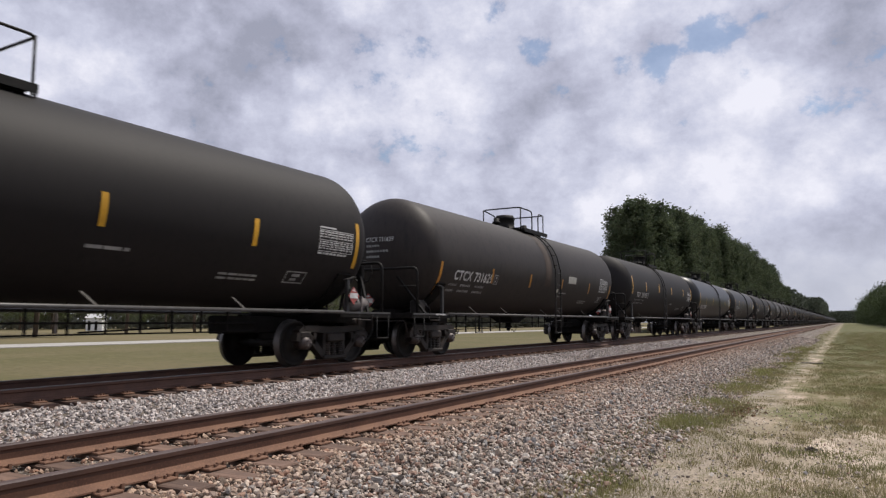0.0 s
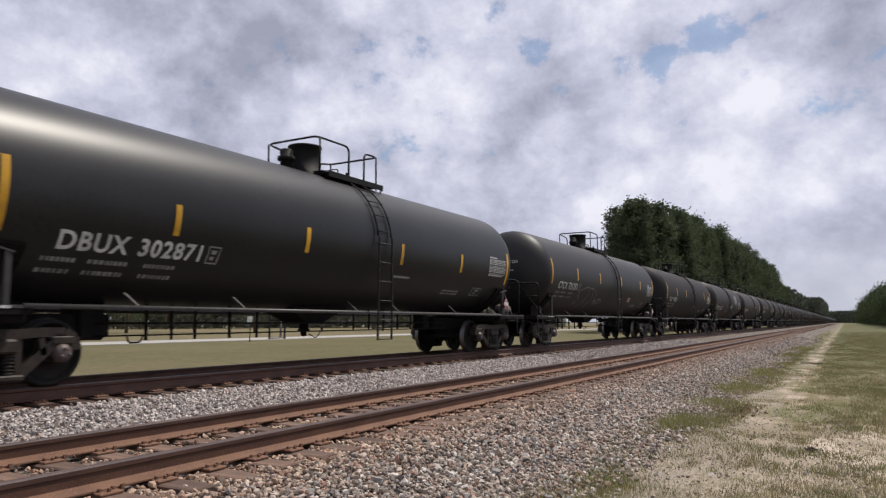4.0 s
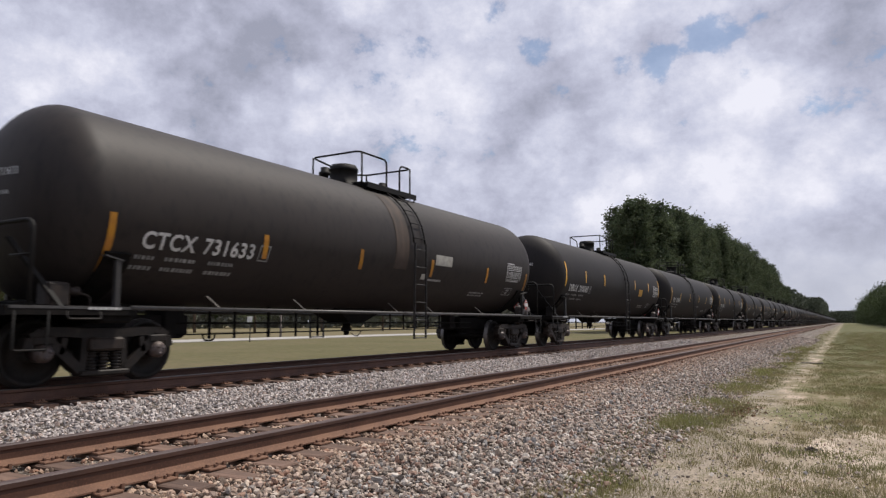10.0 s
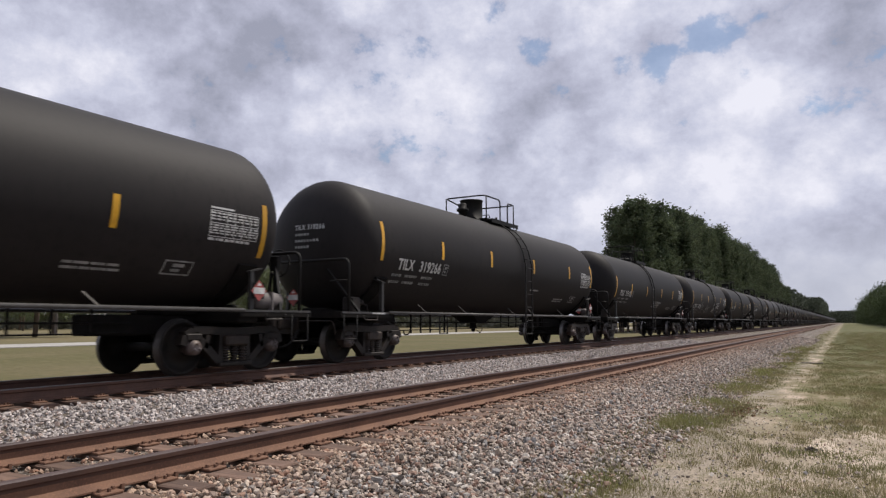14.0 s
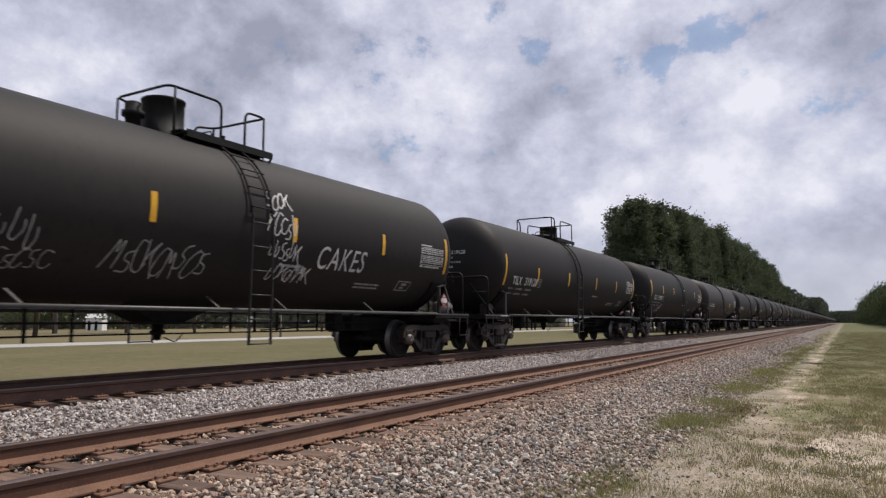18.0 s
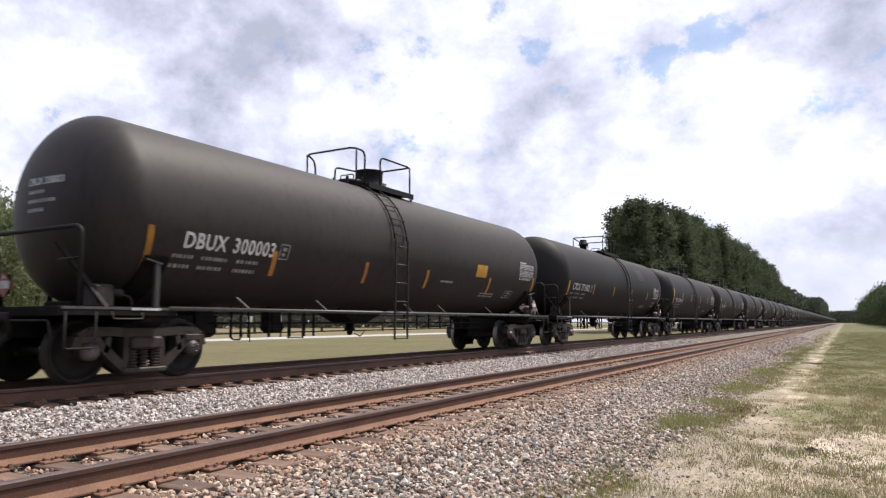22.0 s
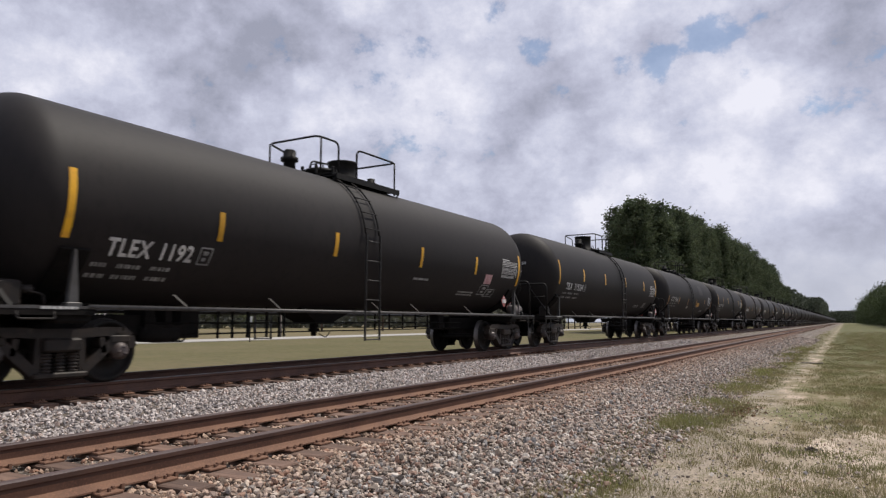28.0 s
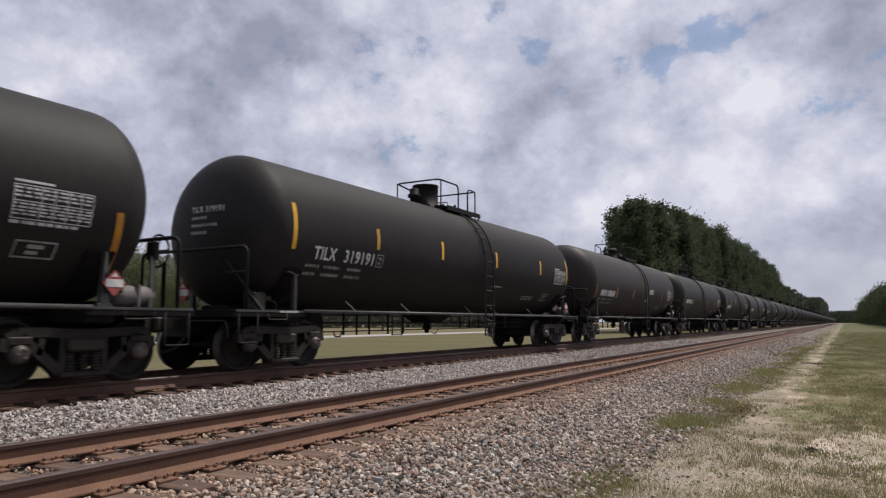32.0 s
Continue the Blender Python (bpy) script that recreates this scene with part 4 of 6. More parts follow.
def wedge_mesh():
    """The bolster's end above the springs."""
    s = Shape().block(-0.14, 0.17, -0.27, 0.27, 0.47, 0.66, 0.03)
    return s.mesh("bolster_end", TRUCK)


def wheelset_mesh(n=36):
    s, r = Shape(), 0.457
    for k in (-1, 1):
        prof = [(0.09, 0.63), (0.15, 0.64), (0.15, 0.67), (0.30, 0.72), (0.385, 0.70), (0.40, 0.692), (0.482, 0.695), (0.484, 0.715), (r, 0.735), (r - 0.004, 0.825), (r - 0.012, 0.835),
                (0.392, 0.835), (0.385, 0.80), (0.30, 0.77), (0.16, 0.79), (0.15, 0.85), (0.10, 0.86)]
        s.lathe([(a, b * k) for a, b in (prof if k > 0 else prof[::-1])], "X", n, mats=[0] * 6 + ([1, 1, 1] if k > 0 else [0]) + [0] * 8 if k > 0 else [0] * 6 + [1, 1, 1] + [0] * 8)
        cap = [(0.085, 0.85), (0.085, 0.95), (0.125, 0.96), (0.125, 1.13), (0.105, 1.14), (0.105, 1.165), (0.06, 1.175), (0.001, 1.175)]
        s.lathe([(a, b * k) for a, b in (cap if k > 0 else cap[::-1])], "X", 18, 2)
        for j in range(3):
            a = 2 * math.pi * j / 3
            s.lathe([(0.022, 1.17 * k), (0.022, 1.195 * k), (0.001, 1.197 * k)], "X", 6, 2, at=(0, 0.06 * math.cos(a), 0.06 * math.sin(a)))
    s.lathe([(0.08, -0.64), (0.075, 0), (0.08, 0.64)], "X", 14, 0)
    return s.mesh("wheelset", WHEEL, TREAD, CAP)


def bolster_mesh():
    s = Shape().block(-1.1, 1.1, -0.22, 0.22, 0.46, 0.70, 0.03)
    s.lathe([(0.2, 0.70), (0.2, 0.80), (0.001, 0.80)], "Z", 16)
    for k in (-1, 1):
        s.box(-0.85, 0.85, 0.36 * k - 0.05, 0.36 * k + 0.05, 0.36, 0.46)
        for x in (-0.755, 0.755):
            s.block(x - 0.05, x + 0.05, 0.36 * k - 0.06, 0.36 * k + 0.06, 0.28, 0.52, 0.015)
    return s.mesh("truck", TRUCK)


FRAME, SPRING, WEDGE, WHEELS, BOLSTER = side_frame_mesh(), spring_mesh(), wedge_mesh(), wheelset_mesh(), bolster_mesh()
SIMPLE_WHEELS = wheelset_mesh(14)
LEADING, TRAILING = [], []      # wheelsets by their place in the truck


def add_truck(car, y, simple=False):
    t = part("truck", BOLSTER, car, at=pose(0, y, 0))
    for side in (-1, 1):
        part("side_frame", FRAME, t, at=pose(side * 1.02, 0, 0))
        if not simple:
            part("bolster_end", WEDGE, t, at=pose(side * 1.02, 0, 0, 0, 0, 0 if side > 0 else 180))
            for y2 in (-0.19, 0.0, 0.19):
                part("coil_spring", SPRING, t, at=pose(side * 1.06, y2, 0))
    for k, group in ((-0.889, LEADING), (0.889, TRAILING)):
        group.append(part("wheelset", SIMPLE_WHEELS if simple else WHEELS, t, at=pose(0, k, 0.457)))


# ---- the cars of the train ----
MIRROR = pose(0, 0, 0, 0, 0, 180)
SHARED = {}


def shared(key, make, *args):
    if key not in SHARED:
        SHARED[key] = make(*args)
    return SHARED[key]


LADDER_AT = {"A": -0.80, "B": 0.73, "C": -0.61, "D": 0.68, "E": 0.60}


def stripe_mesh(z0, z1, lean, film=None):
    s = Shape()
    flank(s, -0.055, 0.055, z0, z1, lean, 0, 7, 0.008)
    return s.mesh("reflector_stripe", film or YELLOW)


def stencil_mesh(y, z, seed):
    """The panel of test and rating data: dense rows of short bars in a ruled frame."""
    s = Shape()
    flank(s, y, y + 0.5, z + 0.03, z + 0.06, n=1)
    for k in (0, 0.20, 0.42):
        flank(s, y, y + 1.06, z - k - 0.012, z - k, n=1)
    for k in (0.0, 0.34, 0.52, 0.70, 0.88, 1.05):
        flank(s, y + k, y + k + 0.012, z - 0.43, z, n=4)
    bars(s, y, z - 0.03, 1.06, 0.15, 3, seed, 0.5, (0.04, 0.12))
    bars(s, y, z - 0.23, 1.06, 0.17, 4, seed + 1, 0.45, (0.04, 0.12))
    bars(s, y, z - 0.45, 0.9, 0.05, 1, seed + 2, 0.2, (0.04, 0.12))
    return s.mesh("data_stencil", STENCIL)


def outline_mesh(y, z, w, h, lean=0.0, inner=True):
    s, t = Shape(), 0.022
    flank(s, y, y + w, z, z + t, n=1), flank(s, y, y + w, z + h - t, z + h, n=1)
    flank(s, y, y + t, z, z + h, 0, 0, 3), flank(s, y + w - t, y + w, z, z + h, 0, 0, 3)
    if inner:
        flank(s, y + w * 0.3, y + w * 0.7, z + h * 0.55, z + h * 0.78, n=1)
        flank(s, y + w * 0.3, y + w * 0.6, z + h * 0.22, z + h * 0.42, n=1)
    return s.mesh("boxed_mark", DIM)


# lower and upper edge of the end stripes and of the short ones, and where the short ones stand
STRIPES = {"T": (2.00, 2.94, 2.20, 2.68, 0.0, (-4.77, -1.75, 1.55, 4.45)), "H": (2.24, 3.12, 2.46, 2.92, 0.0, (-4.67, -1.82, 1.38, 4.80)),
           "W": (2.20, 3.10, 2.42, 2.88, 0.0, (-5.1, -2.6, 2.4, 5.05)), "L": (1.60, 2.42, 2.00, 2.42, -0.06, (-4.35, -1.5, 1.45, 4.55)),
           "K": (2.10, 3.00, 2.36, 2.82, 0.0, (-4.30, -1.45, 1.65, 4.55)),
           "G": (1.60, 2.42, 2.00, 2.42, -0.06, (-4.22, -1.52, 0.5, 4.5)), "S": (1.52, 2.32, 1.72, 2.16, -0.10, (-4.7, -1.87, 0.7, 4.2))}


def add_stripes(car, style):
    a, b, c, d, lean, places = STRIPES[style]
    film = OCHRE if style in "LGS" else YELLOW
    tall, short = shared(("tall", a, lean), stripe_mesh, a, b, lean, film), shared(("short", c, lean), stripe_mesh, c, d, lean, film)
    for y in (-7.36, 7.36):
        part("reflector_stripe", tall, car, at=pose(0, y, 0))
    for y in places:
        part("reflector_stripe", short, car, at=pose(0, y, 0))


def car_base(kind, paint):
    """One car of a kind with all its parts but the writing."""
    car = tagged(new("tank_car"), group="tank cars of the train", category="tank car")
    part("tank", shared(("tank", paint), tank_mesh, paint), car)
    ly = LADDER_AT[kind]
    part("ladder", shared(("ladder", kind), ladder_mesh, ly), car)
    part("ladder", shared(("ladder far", kind), ladder_mesh, -ly), car, at=MIRROR)
    span = {"A": (-1.0, 0.95), "B": (-0.3, 1.75), "C": (-0.9, 1.6), "D": (-0.4, 1.75), "E": (-0.6, 1.7)}[kind]
    part("platform", shared(("deck", kind), platform_mesh, *span), car)
    k = "B" if kind in "BDE" else kind
    one, two = shared(("rails", k), rails_for, k)
    part("handrail", one, car), part("handrail", two, car)
    nozzle, valve, hatch = shared("nozzle", nozzle_mesh), shared("valve", valve_mesh), shared("hatch", hatch_mesh)
    if kind == "A":
        part("valve_housing", shared("house_a", housing_mesh, 0.34, 0.56, "valve_housing"), car, at=pose(0, 0.10, TOP - 0.02))
        part("manway_hatch", hatch, car, at=pose(0, -0.72, TOP - 0.03))
        part("relief_valve", valve, car, at=pose(0.05, 0.62, TOP))
    elif kind == "B":
        part("valve_housing", shared("house_b", housing_mesh, 0.36, 0.66, "valve_housing"), car, at=pose(0, -0.18, TOP - 0.02))
        part("vent_nozzle", nozzle, car, at=pose(0, -0.78, TOP - 0.02))
        part("manway_hatch", hatch, car, at=pose(0, 0.85, TOP - 0.03))
    elif kind == "C":
        part("manway_hatch", hatch, car, at=pose(0, -0.55, TOP + 0.02))
        part("vent_nozzle", nozzle, car, at=pose(0, -1.55, TOP - 0.02))
        part("relief_valve", valve, car, at=pose(0.1, 1.35, TOP + 0.02))
    elif kind == "E":
        part("vent_nozzle", nozzle, car, at=pose(0, -1.22, TOP - 0.02) @ Matrix.Diagonal((1.15, 1.15, 1.1, 1)))
        part("manway_hatch", hatch, car, at=pose(0, 0.72, TOP - 0.05))
        part("relief_valve", valve, car, at=pose(0.1, 1.42, TOP - 0.02))
    else:
        part("valve_housing", shared("house_d", housing_mesh, 0.34, 0.40, "valve_housing", 0.10), car, at=pose(0, -0.3, TOP - 0.02))
        part("vent_nozzle", valve, car, at=pose(0, -1.0, TOP))
        part("relief_valve", valve, car, at=pose(0.1, 1.2, TOP))
    rail, strap = shared("side_rail", side_rail_mesh), shared("strap", bracket_mesh)
    for side in (-1, 1):
        part("side_rail", rail, car, at=pose(side * 1.45, 0, 1.08))
    for y in (-5.3, -3.2, 1.6, 4.35, 0.0):
        part("strap", strap, car, at=pose(0, y, 0))
    sill, post, deck = shared("sill", sill_mesh), shared(("post", kind == "C"), post_mesh, kind), shared("end_deck", deck_mesh)
    for m in (Matrix.Identity(4), MIRROR):
        part("stub_sill", sill, car, at=m)
        part("end_platform", deck, car, at=m)
        part("end_rail", shared("end_rail", end_rail_mesh), car, at=m)
        for side in (-1, 1):
            part("sill_step", shared("step", step_mesh), car, at=m @ pose(side * 1.44, -8.42, 0.52))
            part("grab_iron", shared("grab", grab_mesh), car, at=m @ pose(side * 1.47, -7.72, 1.0))
        part("coupler", shared("coupler", coupler_mesh), car, at=m)
        part("air_hose", shared("hose", hose_mesh), car, at=m)
        for side in (-1, 1):
            part("saddle_post", post, car, at=m @ pose(side * 1.38, -7.2, 0))
    part("deck_stencil", shared("deck_stencil", deck_stencil_mesh), car)["kind"] = "stuff"
    tag = shared("placard", placard_meshes)
    part("placard", tag, car, "red and white diamond hazard placard", at=pose(0.18, -8.77, 1.40, 0, 0, -88))
    part("placard", tag, car, "red and white diamond hazard placard", at=pose(1.48, 7.3, 1.42))
    part("brake_wheel", shared("brake_wheel", brake_wheel_mesh), car, at=pose(0.80, 8.52, 2.02))
    part("bottom_outlet", shared("truss", truss_mesh) if kind == "E" else shared("outlet", outlet_mesh), car, at=pose(0, -0.65 if kind in "AC" else -0.12, 0))
    part("brake_gear", shared(("gear", "AC".find(kind)), equipment_mesh, kind), car)
    part("brake_cylinder", shared(("cylinder", kind == "A"), cylinder_mesh, -3.5 if kind == "A" else 4.5), car)
    part("brake_pipe", shared(("pipe", kind), pipe_mesh, kind), car)
    part("brake_valve", shared("brake_box", brake_box_mesh), car, at=pose(1.1, -7.95, 1.08))
    part("air_reservoir", shared("reservoir", reservoir_mesh), car, at=pose(1.12, 7.85, 1.26))
    add_truck(car, -7.15), add_truck(car, 7.15)
    return car


def far_car(k):
    """A car that stays far down the line: the same build with its smaller fittings left off."""
    kind = "ABCD"[(k * 7 + k // 3) % 4]
    car = tagged(new("tank_car"), "black tank car far down the line", "tank car", "tank cars of the train")
    part("tank", shared("tank_far", tank_mesh, "", 28), car)
    part("handrail", shared(("rails", "B" if kind in "BD" else kind), rails_for, "B" if kind in "BD" else kind)[0], car)
    part("valve_housing", shared("house_b", housing_mesh, 0.36, 0.66, "valve_housing"), car, at=pose(0, 0, TOP - 0.02))
    for side in (-1, 1):
        part("side_rail", shared("side_rail", side_rail_mesh), car, at=pose(side * 1.45, 0, 1.08))
    for m in (Matrix.Identity(4), MIRROR):
        part("stub_sill", shared("sill", sill_mesh), car, at=m)
        part("coupler", shared("coupler", coupler_mesh), car, at=m)
    add_truck(car, -7.15, True), add_truck(car, 7.15, True)
    return car


# place in the train, slack in the couplers, kind of fittings, paint, stripes, mark, where it starts, its foot, its length, extra
CONSIST = [(-9, -0.08, "A", "", "T", "", -6.9, 2.08, 2.0, ""), (-8, -0.10, "D", "dusty", "L", "CTCX 731629", -6.60, 2.01, 2.28, "pale"),
           (-7, 0.0, "A", "", "H", "TILX 319150", -6.45, 2.12, 2.02, ""), (-6, 0.0, "B", "gloss", "T", "DBUX 302871", -6.56, 1.86, 2.45, ""),
           (-5, 0.15, "B", "satin", "H", "CTCX 731253", -6.63, 2.10, 2.04, "tag"), (-4, 0.20, "B", "", "H", "TILX 319259", -6.63, 2.11, 1.94, ""),
           (-3, 0.0, "C", "dusty", "G", "CTCX 731623", -6.69, 1.90, 2.38, "grey"), (-2, 0.0, "D", "dusty", "L", "CTCX 731633", -6.84, 1.98, 2.25, "pale"),
           (-1, 0.03, "D", "", "W", "DBUX 300040", -6.87, 2.05, 2.21, "amber"), (0, -0.15, "A", "", "T", "TILX 319096", -6.83, 2.09, 1.99, ""),
           (1, -0.15, "B", "", "H", "TILX 319266", -6.65, 2.10, 1.95, ""), (2, -0.08, "A", "", "T", "TILX 319182", -6.65, 2.10, 1.98, "scuff"),
           (3, 0.03, "B", "", "K", "CTCX 731659", -6.65, 1.86, 2.48, "graffiti"), (4, 0.08, "A", "", "T", "TILX 319128", -6.74, 2.06, 2.02, ""),
           (5, 0.20, "B", "", "H", "TILX 319257", -6.63, 2.09, 1.96, "scrawl"), (6, 0.10, "A", "dusty", "S", "DBUX 300003", -6.76, 2.05, 2.0, "amber"),
           (7, -0.10, "E", "", "L", "CTCX 731602", -6.93, 2.11, 1.97, "dark"), (8, -0.04, "A", "", "T", "TILX 319196", -6.74, 2.09, 1.90, ""),
           (9, 0.0, "A", "", "T", "TILX 319207", -6.7, 2.09, 1.95, ""), (10, 0.08, "C", "", "T", "TLEX 1192", -6.71, 1.83, 1.55, "sticker"),
           (11, 0.10, "B", "", "H", "TILX 319264", -6.58, 2.09, 1.91, ""), (12, -0.05, "C", "", "L", "CTCX 731616", -6.64, 2.13, 1.85, "amberlow"),
           (13, -0.13, "B", "", "H", "TILX 319191", -6.75, 2.11, 1.97, ""), (14, 0.0, "D", "dusty", "L", "", -6.7, 2.0, 2.2, "pale"),
           (15, 0.0, "A", "dusty", "L", "", -6.7, 2.1, 2.0, ""), (16, 0.0, "B", "", "H", "", -6.7, 2.1, 2.0, ""),
           (17, 0.0, "C", "dusty", "L", "", -6.7, 2.1, 2.0, ""), (18, 0.0, "A", "", "T", "", -6.7, 2.1, 2.0, "")]


def stroke(shape, pts, w=0.03):
    """A painted line on the flank through (along, height) points."""
    pts = [Vector((a, b)) for a, b in pts]
    fine = []
    for a, b in zip(pts, pts[1:]):
        n = max(1, int((b - a).length / 0.12))
        fine += [a.lerp(b, i / n) for i in range(n)]
    fine.append(pts[-1])
    quad = []
    for i, p in enumerate(fine):
        d = (fine[min(i + 1, len(fine) - 1)] - fine[max(i - 1, 0)]).normalized()
        n = Vector((-d.y, d.x)) * w / 2
        quad += [skin(*(p + n), 0.01), skin(*(p - n), 0.01)]
    shape.add(quad, [(2 * i, 2 * i + 1, 2 * i + 3, 2 * i + 2) for i in range(len(fine) - 1)])


HOOKS = [[(0.1, 0.9), (0.2, 0.1), (0.5, 0.0), (0.75, 0.3), (0.6, 0.6)], [(0.9, 0.85), (0.4, 1.0), (0.05, 0.6), (0.2, 0.1), (0.7, 0.0), (0.95, 0.3)],
         [(0.0, 0.0), (0.3, 1.0), (0.5, 0.35), (0.75, 1.0), (1.0, 0.0)], [(0.85, 0.95), (0.3, 0.85), (0.25, 0.55), (0.8, 0.45), (0.75, 0.05), (0.1, 0.1)],
         [(0.5, 1.0), (0.05, 0.7), (0.1, 0.15), (0.6, 0.0), (0.95, 0.45), (0.8, 0.9), (0.45, 0.95)], [(0.0, 1.0), (0.15, 0.0), (0.1, 0.5), (0.9, 1.05), (0.3, 0.55), (1.05, -0.1)]]


def scribble(y, z, w, h, n, seed, lw=0.028):
    """A run of loose hooked strokes that nobody can read."""
    rnd, s = random.Random(seed), Shape()
    for k in range(n):
        a, cw = y + w * k / n, w / n * rnd.uniform(1.0, 1.5)
        lift, tall, lean = rnd.uniform(-0.15, 0.15) * h, h * rnd.uniform(0.7, 1.15), rnd.uniform(-0.1, 0.35)
        pts = [(a + cw * px + lean * tall * (pz - 0.5), z + lift + tall * pz) for px, pz in rnd.choice(HOOKS)]
        stroke(s, [(p.x, p.y) for p in bent([(px, pz, 0) for px, pz in pts], 0.4, 6)], lw)
    return s


def decal(car, name, mat, y0, y1, z0, z1, label="", lift=0.009):
    return part(name, flank(Shape(), y0, y1, z0, z1, 0, 0, max(6, int((z1 - z0) * 12)), lift).mesh(name, mat), car, label)


def extras(car, extra, k):
    if extra == "pale":
        y = 2.05 if k == -8 else 1.56
        decal(car, "paint_patch", STAIN, -0.25, 0.30, 2.1, 3.9, "rusty brown spill stain")
        decal(car, "sticker", PALE, y, y + 0.85, 2.30, 2.56, "pale paper sticker")
        small("small_stencil", bars(Shape(), y + 0.05, 2.52, 0.75, 0.18, 4, k, 0.5, (0.1, 0.3)), FITTING, car)
        decal(car, "sticker", PALE, 1.05, 1.25, 1.92, 2.05)
    elif extra == "grey":
        decal(car, "paint_patch", GREYPATCH, 2.89, 4.42, 2.48, 3.30, "grey overpainted patch")
        decal(car, "sticker", PALE, 0.62, 1.52, 2.06, 2.34, "pale paper sticker")
        decal(car, "sticker", PALE, -7.08, -6.84, 2.04, 2.24)
        decal(car, "sticker", PALE, -1.6, -1.25, 1.74, 1.88)
        decal(car, "paint_patch", TANK, -0.25, 1.48, 1.32, 4.08, "darker repainted band", 0.005)
    elif extra == "amber":
        decal(car, "sticker", AMBER, 3.2, 3.85, 2.14, 2.48, "amber warning sticker")
        small("small_stencil", bars(Shape(), 3.27, 2.43, 0.5, 0.24, 4, k, 0.6, (0.05, 0.15)), FITTING, car)
    elif extra == "amberlow":
        decal(car, "sticker", AMBER, 1.68, 2.6, 1.93, 2.20, "amber warning sticker")
        decal(car, "sticker", PALE, -1.48, -1.1, 1.76, 1.9)
        decal(car, "paint_patch", DUSTY, 2.4, 3.7, 2.75, 3.4, "dull overpainted patch")
    elif extra == "dark":
        decal(car, "paint_patch", DUSTY, 2.7, 4.0, 2.95, 3.5, "dull overpainted patch")
    elif extra == "tag":
        s = Shape()
        stroke(s, [(-3.6, 2.22), (-4.1, 2.1), (-4.3, 1.9), (-4.05, 1.85), (-4.2, 1.6), (-4.35, 1.5)], 0.03)
        stroke(s, [(-3.7, 2.2), (-3.2, 2.28), (-3.1, 2.1), (-3.0, 2.25), (-2.6, 2.2), (-2.5, 2.28), (-2.45, 2.1)], 0.03)
        stroke(s, [(-3.0, 2.1), (-3.1, 1.8), (-3.4, 1.6), (-3.5, 1.38)], 0.025)
        stroke(s, [(-2.5, 2.05), (-2.4, 1.8), (-2.7, 1.6), (-2.75, 1.45)], 0.025)
        stroke(s, [(-2.3, 2.22), (-2.0, 2.0), (-2.1, 1.8), (-1.6, 1.7), (-1.3, 1.85), (-1.05, 1.8), (-1.0, 1.65)], 0.025)
        part("graffiti", s.mesh("graffiti", DIM), car, "chalk-white outline tag")
        part("graffiti", scribble(-2.0, 1.62, 0.9, 0.22, 4, 3, 0.02).mesh("graffiti", DIM), car)
        decal(car, "sticker", FADED, 2.95, 3.32, 1.82, 2.02, "faded red sticker")
    elif extra == "graffiti":
        part("graffiti", flank_text("graffiti", "CAKES", 2.42, 1.93, 0.46, 1.55, WHITE, 0.0, 0.15), car, "white graffiti letters")
        for y, z, w, h, n, seed, lw, mat in ((0.95, 2.42, 0.75, 0.42, 5, 5, 0.026, WHITE), (1.05, 2.02, 0.8, 0.36, 6, 8, 0.024, WHITE), (1.2, 1.66, 1.1, 0.32, 7, 9, 0.02, WHITE),
                                            (0.9, 2.92, 0.6, 0.36, 4, 18, 0.03, WHITE), (-4.3, 1.85, 1.3, 0.46, 6, 12, 0.022, DIM), (-3.7, 1.55, 0.9, 0.24, 6, 13, 0.016, DIM),
                                            (-2.0, 1.62, 1.75, 0.48, 9, 14, 0.024, DIM)):
            part("graffiti", scribble(y, z, w, h, n, seed, lw).mesh("graffiti", mat), car, "white graffiti scrawl" if mat is WHITE else "worn white scrawl")
    elif extra == "scrawl":
        part("graffiti", scribble(-5.05, 1.40, 0.85, 0.50, 3, 22, 0.03).mesh("graffiti", STENCIL), car, "thin white scrawl")
        part("graffiti", scribble(2.2, 1.85, 0.35, 0.3, 2, 21, 0.02).mesh("graffiti", DIM), car)
    elif extra == "scuff":
        small("small_stencil", bars(Shape(), 0.2, 1.98, 1.5, 0.34, 4, k, 0.45, (0.2, 0.6)), DIM, car, "scuffed white stencil")
    elif extra == "sticker":
        decal(car, "sticker", FADED, 5.12, 5.56, 1.97, 2.24, "faded red and white sticker")
        small("small_stencil", bars(Shape(), 5.17, 2.20, 0.34, 0.18, 4, k, 0.55, (0.06, 0.16)), RED, car)
        part("boxed_mark", outline_mesh(5.05, 1.66, 0.50, 0.28), car)
        part("valve_housing", shared("house_a", housing_mesh, 0.34, 0.56, "valve_housing"), car, at=pose(0, 0.3, TOP - 0.02))
        for ob in car.children:
            if ob.name.startswith("placard") and ob.location.y > 0:
                ob.matrix_basis = pose(1.40, 6.45, 1.50)


def head_depth(r):
    a = math.asin(min(1.0, (r / TANK_R) ** (1 / 0.92)))
    return -TANK_HALF - HEAD_DEEP * math.cos(a) - 0.012


def small(name, shape, mat, car, label=""):
    ob = part(name, shape.mesh(name, mat), car, label)
    ob["kind"] = "stuff"
    return ob


DATA_AT = {"L": (5.85, 2.60), "G": (5.65, 2.62)}
BOX_AT = {"L": (6.0, 1.70), "G": (5.35, 1.70)}


def natural_width(text):
    v = letters(text, 0.25)[0]
    return max(p[0] for p in v) - min(p[0] for p in v)


